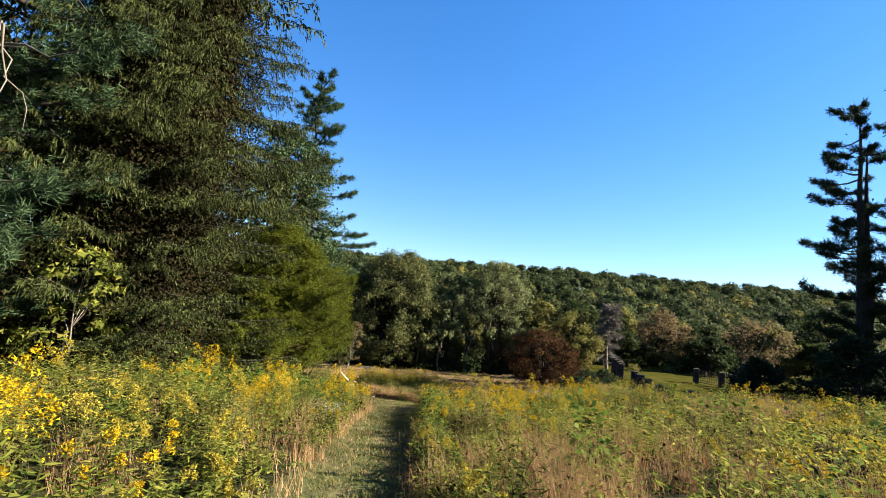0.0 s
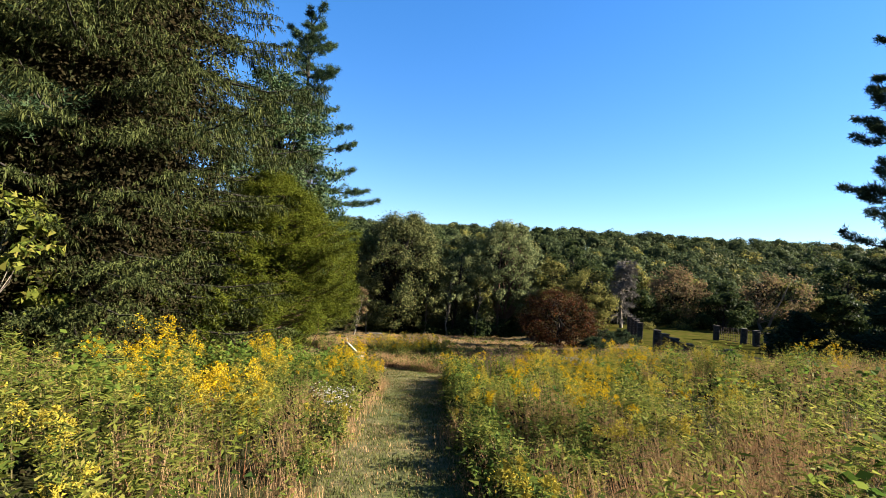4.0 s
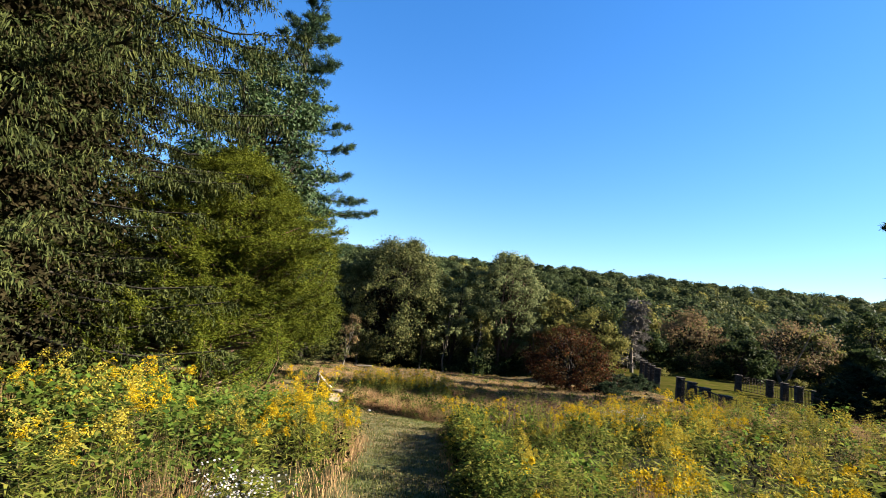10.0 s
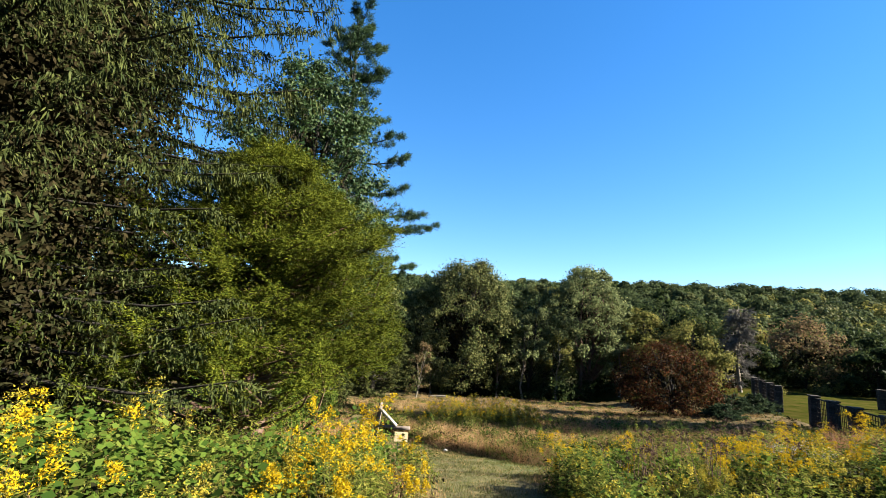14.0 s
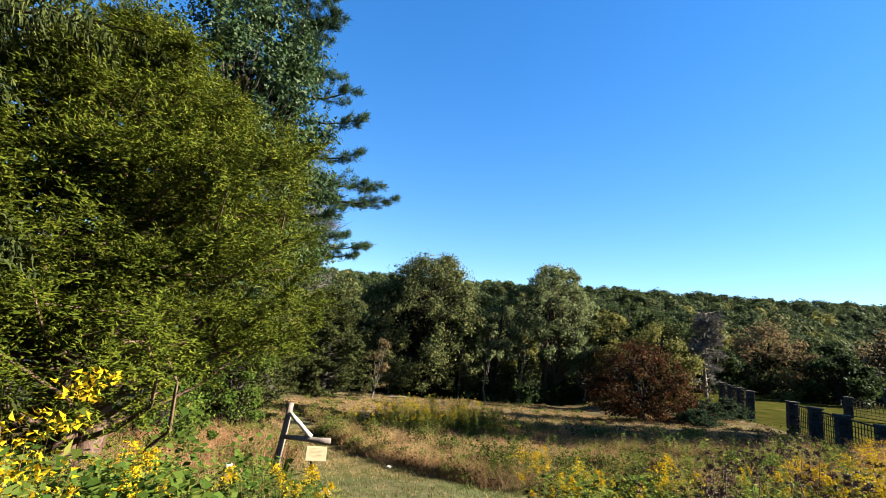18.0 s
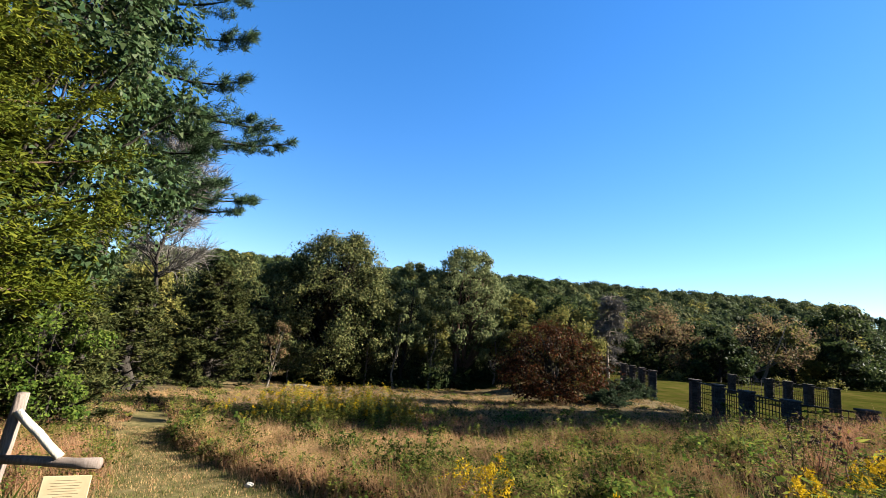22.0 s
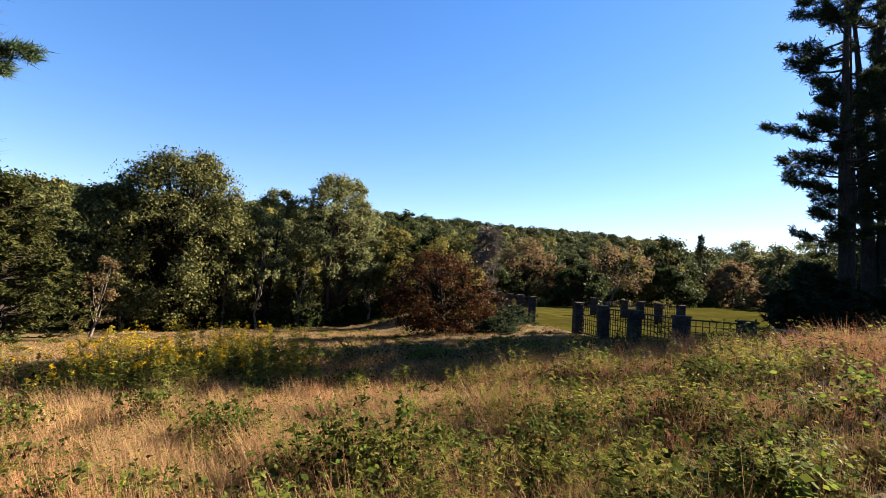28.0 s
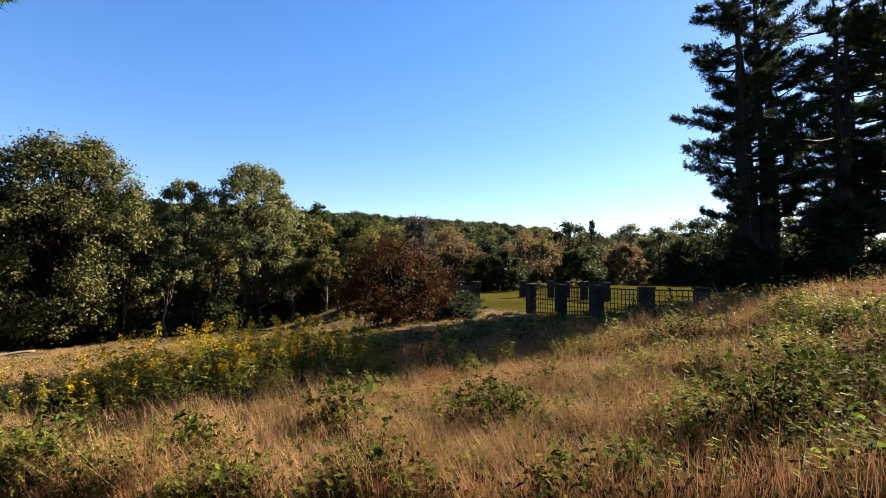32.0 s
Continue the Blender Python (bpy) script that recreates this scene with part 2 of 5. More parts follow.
M_TRELLIS = surface("dark_stained_wood", [(0.0176, 0.0114, 0.0088), (0.0352, 0.0229, 0.0158), (0.0502, 0.0352, 0.0229)], 15, 8, 0.8, 0.3, (4, 4, 1), 2.0)
M_RAIL = surface("grey_weathered_rail", [(0.0616, 0.0546, 0.0466), (0.1003, 0.0889, 0.0774), (0.1390, 0.1276, 0.1126)], 12, 8, 0.8, 0.35, (1, 1, 1), 2.0)


def ground_material():
    """Turf, worn earth and dry thatch, by broad and fine noise."""
    m, t, b = nodes_of("ground_turf")
    tc = t.nodes.new("ShaderNodeTexCoord")

    def noise_node(s, d):
        n = t.nodes.new("ShaderNodeTexNoise")
        n.inputs["Scale"].default_value, n.inputs["Detail"].default_value, n.inputs["Roughness"].default_value = s, d, 0.7
        t.links.new(tc.outputs["Object"], n.inputs["Vector"])
        return n
    fine, mid, broad = noise_node(9, 10), noise_node(0.9, 6), noise_node(0.09, 4)
    a = ramp(t, [(0.3, (0.022, 0.026, 0.009)), (0.55, (0.048, 0.054, 0.015)), (0.72, (0.083, 0.068, 0.029))])
    c = ramp(t, [(0.3, (0.048, 0.034, 0.017)), (0.55, (0.097, 0.068, 0.034)), (0.75, (0.136, 0.097, 0.048))])
    t.links.new(fine.outputs["Fac"], a.inputs[0])
    t.links.new(fine.outputs["Fac"], c.inputs[0])
    f = ramp(t, [(0.44, (0, 0, 0)), (0.62, (1, 1, 1))])
    add = t.nodes.new("ShaderNodeMath")
    add.operation = "ADD"
    half = t.nodes.new("ShaderNodeMath")
    half.operation = "MULTIPLY"
    half.inputs[1].default_value = 0.5
    t.links.new(mid.outputs["Fac"], add.inputs[0])
    t.links.new(broad.outputs["Fac"], add.inputs[1])
    t.links.new(add.outputs[0], half.inputs[0])
    t.links.new(half.outputs[0], f.inputs[0])
    mx = t.nodes.new("ShaderNodeMix")
    mx.data_type = "RGBA"
    t.links.new(f.outputs[0], mx.inputs["Factor"])
    t.links.new(a.outputs[0], mx.inputs["A"])
    t.links.new(c.outputs[0], mx.inputs["B"])
    t.links.new(mx.outputs["Result"], b.inputs["Base Color"])
    b.inputs["Roughness"].default_value = 0.95
    b.inputs["Specular IOR Level"].default_value = 0.1
    bp = t.nodes.new("ShaderNodeBump")
    bp.inputs["Strength"].default_value = 0.6
    bp.inputs["Distance"].default_value = 0.04
    t.links.new(fine.outputs["Fac"], bp.inputs["Height"])
    t.links.new(bp.outputs[0], b.inputs["Normal"])
    return m


M_GROUND = ground_material()
# litter coloured extra dark so gaps between plants read as shade
M_SHADELITTER = surface("shade_dark_litter", [(0.0088, 0.0088, 0.0035), (0.0194, 0.0202, 0.0079), (0.0387, 0.0352, 0.0158)], 8, 10, 0.95, 0.6, (1, 1, 1), 0.5, 0.4, gloss=0.02)
M_THATCH = surface("dry_thatch", [(0.0290, 0.0229, 0.0106), (0.0678, 0.0502, 0.0246), (0.1118, 0.0827, 0.0414)], 6, 10, 0.95, 0.6, (1, 1, 1), 0.25, 0.5, gloss=0.02)
M_TRACK = surface("trodden_dry_turf", [(0.036, 0.038, 0.014), (0.080, 0.066, 0.028), (0.125, 0.095, 0.048)], 5, 10, 1.0, 0.4, (1, 1, 1), 0.6, 0.3, gloss=0.0)
M_LAWN = surface("lawn_turf", [(0.0118, 0.0162, 0.0030), (0.0224, 0.0249, 0.0044), (0.0342, 0.0297, 0.0074), (0.0460, 0.0335, 0.0128)], 0.7, 12, 1.0, 0.25, (1, 1, 1), 0.12, 0.3, gloss=0.0)

# ---- mesh helpers ----


class Geo:
    """Collects quads and triangles in bulk."""

    def __init__(self):
        self.v, self.f, self.m, self.n = [], [], [], 0

    def add(self, verts, faces, mat=0):
        verts, faces = np.asarray(verts, float).reshape(-1, 3), np.asarray(faces, int)
        if len(faces) == 0:
            return
        self.v.append(verts)
        self.f.append(faces + self.n)
        self.m.append(np.full(len(faces), mat))
        self.n += len(verts)

    def leaves(self, base, axis, side, length, width, mat=0, mid=0.45, broad=False):
        """One leaf for each row: base, tip along axis; a wedge, or with broad a pointed oval widest at mid, rounder if 2."""
        k = len(base)
        if k == 0:
            return
        length, width = np.broadcast_to(length, k)[:, None], np.broadcast_to(width, k)[:, None]
        tip = base + axis * length
        if broad == 2:
            ring = [(0, 0), (0.28, 0.44), (0.62, 0.40), (1, 0), (0.62, -0.40), (0.28, -0.44)]
            v = np.stack([base + axis * length * u + side * width * w for u, w in ring], 1)
            self.add(v, np.arange(6 * k).reshape(k, 6), mat)
        elif broad:
            v = np.stack([base, base + axis * length * mid + side * width / 2, tip, base + axis * length * mid - side * width / 2], 1)
            self.add(v, np.arange(4 * k).reshape(k, 4), mat)
        else:
            self.add(np.stack([base + side * width / 2, tip, base - side * width / 2], 1), np.arange(3 * k).reshape(k, 3), mat)

    def tube(self, pts, radii, sides=6, mat=0):
        pts = np.asarray(pts, float)
        ring = []
        for i, p in enumerate(pts):
            d = pts[min(i + 1, len(pts) - 1)] - pts[max(i - 1, 0)]
            d = d / (np.linalg.norm(d) + 1e-9)
            a = np.cross(d, (0, 0, 1) if abs(d[2]) < 0.9 else (1, 0, 0))
            a = a / np.linalg.norm(a)
            b = np.cross(d, a)
            w = np.arange(sides) * 2 * np.pi / sides
            ring.append(p + radii[i] * (np.cos(w)[:, None] * a + np.sin(w)[:, None] * b))
        f = [[i * sides + j, i * sides + (j + 1) % sides, (i + 1) * sides + (j + 1) % sides, (i + 1) * sides + j] for i in range(len(pts) - 1) for j in range(sides)]
        self.add(np.concatenate(ring), f, mat)

    def mesh(self, name, mats, smooth=False):
        me = bpy.data.meshes.new(name)
        v = np.concatenate(self.v)
        me.vertices.add(len(v))
        me.vertices.foreach_set("co", v.ravel())
        tot = np.concatenate([np.full(len(f), f.shape[1]) for f in self.f])
        idx = np.concatenate([f.ravel() for f in self.f])
        me.loops.add(len(idx))
        me.loops.foreach_set("vertex_index", idx)
        me.polygons.add(len(tot))
        me.polygons.foreach_set("loop_start", np.concatenate([[0], np.cumsum(tot)[:-1]]))
        me.polygons.foreach_set("loop_total", tot)
        for m in mats:
            me.materials.append(m)
        me.polygons.foreach_set("material_index", np.concatenate(self.m))
        if smooth:
            me.polygons.foreach_set("use_smooth", np.ones(len(tot), bool))
        me.update(calc_edges=True)
        return me


def unit(a):
    return a / (np.linalg.norm(a, axis=-1, keepdims=True) + 1e-9)


def rand_unit(k):
    return unit(rng.normal(size=(k, 3)))


def side_of(axis):
    return unit(np.cross(axis, rand_unit(len(axis))))


def thing(name, x, y, z, label, category, group=""):
    e = new(name)
    e.location = (x, y, z)
    e.empty_display_size = 0.2
    return tagged(e, label, category, group)


def part_mesh(name, me, parent, label=""):
    o = new(name, me)
    o.parent = parent
    return tagged(o, label) if label else o


def part(name, bm, material, parent, label="", loc=None):
    me = bpy.data.meshes.new(name)
    bm.to_mesh(me)
    bm.free()
    me.materials.append(material)
    o = part_mesh(name, me, parent, label)
    if loc:
        o.location = loc
    return o


def box(sx, sy, sz, at=(0, 0, 0), bevel=0.008, turn=None):
    bm = bmesh.new()
    bmesh.ops.create_cube(bm, size=1)
    bmesh.ops.scale(bm, vec=(sx, sy, sz), verts=bm.verts)
    if bevel:
        bmesh.ops.bevel(bm, geom=bm.edges[:], offset=bevel, segments=1, affect="EDGES")
    bmesh.ops.transform(bm, matrix=Matrix.Translation(at) @ (turn or Matrix()), verts=bm.verts)
    return bm


# ---- ground ----
GY = [-60, -20, 0, 8, 16, 24, 30, 36, 45, 60, 72, 85, 110, 140, 200, 300, 420, 700]
GZ = [5.5, 2.4, 0, -0.88, -2.0, -3.1, -3.7, -4.25, -5.15, -6.6, -7.7, -8.7, -9.4, -7.5, 4, 20, 22, 24]


def smooth_step(a, b, v):
    u = np.clip((v - a) / (b - a), 0, 1)
    return u * u * (3 - 2 * u)


def ground(x, y):
    """Height of the ground: a meadow slope, a levelled lawn, wooded hills beyond."""
    x, y = np.asarray(x, float), np.asarray(y, float)
    z = np.interp(y, GY, GZ) + 0.035 * np.clip(x, 0, 30) + 0.6 * np.exp(-((x - 10) / 7) ** 2 - ((y - 26) / 9) ** 2)
    z = z - 0.06 * np.clip(-2 - x, 0, 6) * smooth_step(12, 24, y)
    z = z + 0.03 * np.clip(x - 5, 0, 20) * (1 - smooth_step(27, 36, y))
    far = smooth_step(50, 60, y) * (1 - smooth_step(79, 88, y))
    k = smooth_step(5, 20, x - 4.5 * far) * smooth_step(30, 42, y) * (1 - smooth_step(85, 120, y))
    z = z * (1 - k) + k * (-4.5 + 0.03 * np.clip(x - 25, 0, 40))
    side = smooth_step(110, 320, np.abs(x)) * (1 - smooth_step(120, 260, y)) * smooth_step(-200, 60, y)
    z = z + 0.02 * np.clip(x - 10, 0, 200) * smooth_step(150, 290, y) + 1.5 * smooth_step(150, 290, y)
    return z + side * 18


# mown path: centre line and half width
PATH_A = np.array([(0.2, -12, 0.7), (0.1, -2, 0.68), (-0.45, 3, 0.66), (-0.85, 6, 0.64), (-1.08, 10, 0.7), (-1.22, 14, 0.74), (-1.3, 18.5, 0.82), (-1.7, 21, 1.2), (-2.6, 23.5, 1.6), (-3.9, 25.4, 1.1), (-5.4, 28, 0.7), (-6.8, 30.7, 0.55), (-8.2, 33.6, 0.5), (-10, 38, 0.5)])
PATH_B = np.array([(-6.6, 22.4, 1.2), (-4, 22.6, 1.5), (-2, 23.2, 1.4), (0.6, 23.45, 0.62), (4, 23.7, 0.37), (10, 24.4, 0.42), (22, 24.4, 0.45)])

PATH_C = np.array([(-2.2, 22.6, 0.45), (-3.4, 23.6, 0.45), (-4.4, 24.3, 0.45), (-5.8, 24.7, 0.45)])   # trodden turning


def path_gap(x, y):
    """Distance outside the edge of the mown path; negative on it."""
    x, y = np.asarray(x, float), np.asarray(y, float)
    best = np.full(x.shape, 1e9)
    for line in (PATH_A, PATH_B, PATH_C):
        for a, b in zip(line[:-1], line[1:]):
            d = b[:2] - a[:2]
            s = np.clip(((x - a[0]) * d[0] + (y - a[1]) * d[1]) / (d @ d), 0, 1)
            r = np.hypot(x - a[0] - s * d[0], y - a[1] - s * d[1]) - (a[2] + s * (b[2] - a[2]))
            best = np.minimum(best, r)
    return best


def build_ground():
    def axis(stops):
        out = []
        for a, b, step in stops:
            out += list(np.arange(a, b, step))
        return np.array(out)
    xs = axis([(-900, -120, 60), (-120, -40, 8), (-40, -14, 2), (-14, 14, 0.35), (14, 60, 1.5), (60, 140, 8), (140, 901, 60)])
    ys = axis([(-300, -40, 40), (-40, -8, 4), (-8, 40, 0.35), (40, 110, 1.5), (110, 320, 10), (320, 1500, 60)])
    X, Y = np.meshgrid(xs, ys)
    Z = ground(X, Y) + rng.normal(0, 0.012, X.shape)
    n, m = len(xs), len(ys)
    i = np.arange(n * m).reshape(m, n)
    g = Geo()
    g.add(np.stack([X, Y, Z], -1).reshape(-1, 3), np.stack([i[:-1, :-1], i[:-1, 1:], i[1:, 1:], i[1:, :-1]], -1).reshape(-1, 4))
    xc, yc = (X[:-1, :-1] + X[1:, 1:]).ravel() / 2, (Y[:-1, :-1] + Y[1:, 1:]).ravel() / 2
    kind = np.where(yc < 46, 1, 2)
    kind = np.where((xc > 20.5) & (yc > 34) | (xc > 19) & (yc > 66) | (xc <= 19) & (yc > 81 + 2 * np.sin(xc * 0.3)), 3, kind)
    kind = np.where((yc > 92) | (np.abs(xc) > 110), 1, kind)
    kind = np.where((path_gap(xc, yc) < 0.2) & (yc < 40), 0, kind)
    kind = np.where((kind == 0) & (yc > 24.6), 4, kind)
    g.m = [kind]
    o = new("ground", g.mesh("ground", [M_GROUND, M_SHADELITTER, M_THATCH, M_LAWN, M_TRACK], True))
    tagged(o, "grassy sloping meadow ground with worn mown turf", "ground", kind="structure")


build_ground()

# ---- trees ----


def bent(a, b, k, wob):
    """k points from a to b, wandering a little."""
    a, b = np.asarray(a, float), np.asarray(b, float)
    s = np.linspace(0, 1, k)[:, None]
    p = a + (b - a) * s
    p[1:-1] += rng.normal(0, wob, (k - 2, 3)) if k > 2 else 0
    return p


def leaf_cloud(g, centre, spread, count, size, up=0.3, mat=0, aspect=0.6, out=None):
    """Leaves over a rounded clump, most of them near its skin, facing out of it and upwards."""
    d = rand_unit(count)
    o = d * rng.uniform(0.1, 1.0, (count, 1)) ** 0.55 * 1.15 + rng.normal(0, 0.42, (count, 3))
    c = centre + o * spread
    face = d * 0.6 + (0, 0, up) + rng.normal(0, 0.5, (count, 3))
    if out is not None:
        face = face + 0.5 * out
    face = unit(face)
    ax = side_of(face)
    L = size * rng.uniform(0.6, 1.3, count)
    g.leaves(c - ax * L[:, None] / 2, ax, np.cross(face, ax), L, L * aspect, mat)


def crown_shade_fill(g, at, size, mat=1):
    """Near-black leaves added inside a crown to darken its gaps like shade."""
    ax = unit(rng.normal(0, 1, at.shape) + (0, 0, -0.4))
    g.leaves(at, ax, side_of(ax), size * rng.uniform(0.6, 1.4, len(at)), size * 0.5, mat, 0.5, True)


def broadleaf(name, x, y, H, R, mat, label, leaves=3000, size=0.35, low=0.3, bark=None, trunk=0.25, clumps=46, stems=1, lean=(0, 0), category="tree", group="", fill=1.0, aspect=0.75):
    z = float(ground(x, y)) - 0.1
    e = thing(name, x, y, z, label, category, group)
    g, b = Geo(), Geo()
    tops, limbs = [], []
    for s in range(stems):
        off = np.array([rng.normal(0, 0.7), rng.normal(0, 0.7), 0]) * trunk * (stems > 1)
        tip = np.array([lean[0] + rng.normal(0, R * 0.15), lean[1] + rng.normal(0, R * 0.15), H * 0.82]) + off * 6
        p = bent(off, tip, 7, H * 0.012)
        if not group and s:
            wood = Geo()
            limbs.append(("stem", wood))
        else:
            wood = b
        wood.tube(p, trunk * np.linspace(1, 0.18, 7) * (0.8 if stems > 1 else 1) * np.array([1.35, 1, 1, 1, 1, 1, 1]), 7)
        tops.append(p)
    n_each = int(leaves / clumps)
    for i in range(clumps):
        u = rng.uniform(0.0, 1)
        h = H * (low + (0.94 - low) * u)
        prof = math.sin(math.pi * min(1, 0.22 + 0.74 * u)) ** 0.7
        a, rr = rng.uniform(0, 2 * np.pi), R * prof * rng.uniform(0.3, 1.1) ** 0.6
        stem = tops[i % stems]
        at = stem[min(6, int(h / H * 6.5))]
        c = np.array([at[0] * 0.8 + rr * math.cos(a), at[1] * 0.8 + rr * math.sin(a), h])
        j = max(1, min(5, int(h / H * 6) - 1))
        if i % 2 == 0:
            wood = b
            if not group:
                wood = Geo()
                limbs.append(("limb", wood))
            wood.tube(bent(stem[j], c, 4, 0.12), trunk * np.array([0.3, 0.2, 0.12, 0.05]), 5)
        leaf_cloud(g, c, np.array([rng.uniform(0.7, 1.3), rng.uniform(0.7, 1.3), rng.uniform(0.5, 1.1)]) * R * rng.uniform(0.1, 0.22) * fill, int(n_each * rng.uniform(0.6, 1.4)), size, aspect=aspect, out=0.7 * unit(np.array([math.cos(a), math.sin(a), 1.2 * (u - 0.35)])))
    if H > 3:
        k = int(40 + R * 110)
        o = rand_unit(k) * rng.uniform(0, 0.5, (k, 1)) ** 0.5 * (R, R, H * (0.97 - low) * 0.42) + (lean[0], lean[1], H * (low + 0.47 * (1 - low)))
        crown_shade_fill(g, o, 0.09 * R)
    for word, wood in limbs:
        part_mesh(word, wood.mesh(word, [bark or M_BARK], True), e)
    part_mesh("trunk", b.mesh("trunk", [bark or M_BARK], True), e)
    part_mesh("crown", g.mesh("crown", [mat, M_SHADEFILL]), e)
    return e


def spruce(name, x, y, H, R, mat, label, step=0.6, per=12, low=1.2, taper=0.32, skirt=0.8, thin=15, shade=-9, gap=0.2, every=0.052, size=0.22, width=0.026, droop=0.3, trunk=0.38, core=1.0, bark=None):
    """Conifer whose boughs sweep down and out; side twigs carry a fringe of hanging shoots, dark gaps part the boughs."""
    z = float(ground(x, y)) - 0.1
    e = thing(name, x, y, z, label, "tree")
    g, b = Geo(), Geo()
    b.tube(bent((0, 0, 0), (0, 0, H), 8, 0.05), trunk * np.linspace(1.25, 0.08, 8), 9)

    def reach(h):
        return R * (1 - np.maximum(0, h) / H) ** taper * (skirt + (1 - skirt) * smooth_step(1.5, 9, h))
    for h0 in np.arange(low, H - 0.3, step):
        for k in range(per if h0 < thin else per // 2):
            h = h0 + rng.uniform(-0.45, 0.45) * step
            a = 2 * np.pi * (k / per + h0 * 0.37) + rng.normal(0, 0.4)
            L = float(reach(h)) * rng.uniform(0.68, 1.06)
            s = np.linspace(0, 1, 5)
            d = np.array([math.cos(a), math.sin(a), 0])
            dr = droop * rng.uniform(0.5, 1.4)
            p = d * (L * s)[:, None] + np.stack([0 * s, 0 * s, h - dr * L * s + dr * 0.75 * L * s ** 3], 1)
            b.tube(p, np.array([0.05, 0.04, 0.03, 0.02, 0.008]) * (0.4 + L / 6), 3, 1)
            loose = 1 if h0 < thin and 0.85 * d[0] - 0.5 * d[1] > shade else 2.6
            nt = max(4, int(1.8 * L / (gap * loose)))
            u = rng.uniform(0.15, 1, nt)
            q = np.stack([np.interp(u, s, p[:, j]) for j in range(3)], 1)
            lat = np.cross(d, (0, 0, 1)) * np.where(rng.uniform(size=nt) < 0.5, -1, 1)[:, None]
            fd = unit(d * 0.55 + lat * rng.uniform(0.25, 1, nt)[:, None] + rng.normal(0, 0.08, (nt, 3)))
            fl = (0.45 + 0.24 * L * (1.12 - u)) * rng.uniform(0.6, 1.2, nt)
            ns = max(3, int(1.7 * fl.mean() / (every * loose ** 0.7)))
            w = rng.uniform(0.03, 1, (nt, ns))
            c = q[:, None] + fd[:, None] * (fl[:, None] * w)[..., None]
            c[..., 2] -= 0.35 * fl[:, None] * w ** 2
            c = c.reshape(-1, 3) + rng.normal(0, 0.015, (nt * ns, 3))
            fr = np.repeat(fd, ns, 0)
            hangs = rng.uniform(size=len(c)) < 0.5
            ax = np.where(hangs[:, None], fr * 0.35 + (0, 0, -1), fr * 0.8 + (0, 0, 0.05)) + rng.normal(0, 1, c.shape) * np.where(hangs, 0.2, 0.42)[:, None]
            ax = unit(ax)
            ln = size * loose ** 0.5 * np.where(hangs, rng.uniform(0.35, 1.2, len(c)) * (0.55 + 0.45 * float(smooth_step(2.5, 7, h))), rng.uniform(0.25, 0.6, len(c)))
            g.leaves(c, ax, side_of(ax), ln, width * loose * rng.uniform(0.7, 1.3, len(c)), 0, 0.35, True)
    part_mesh("trunk", b.mesh("trunk", [bark or M_BARK, M_BARK], True), e)
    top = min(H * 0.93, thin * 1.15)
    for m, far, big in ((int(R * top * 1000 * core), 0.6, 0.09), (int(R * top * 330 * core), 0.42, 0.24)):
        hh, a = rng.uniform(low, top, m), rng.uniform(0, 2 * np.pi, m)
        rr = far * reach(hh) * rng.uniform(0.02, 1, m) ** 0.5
        crown_shade_fill(g, np.stack([rr * np.cos(a), rr * np.sin(a), hh - 0.12 * rr], 1), big * R / 5.7)
    part_mesh("crown", g.mesh("crown", [mat, M_SHADEFILL]), e)
    return e


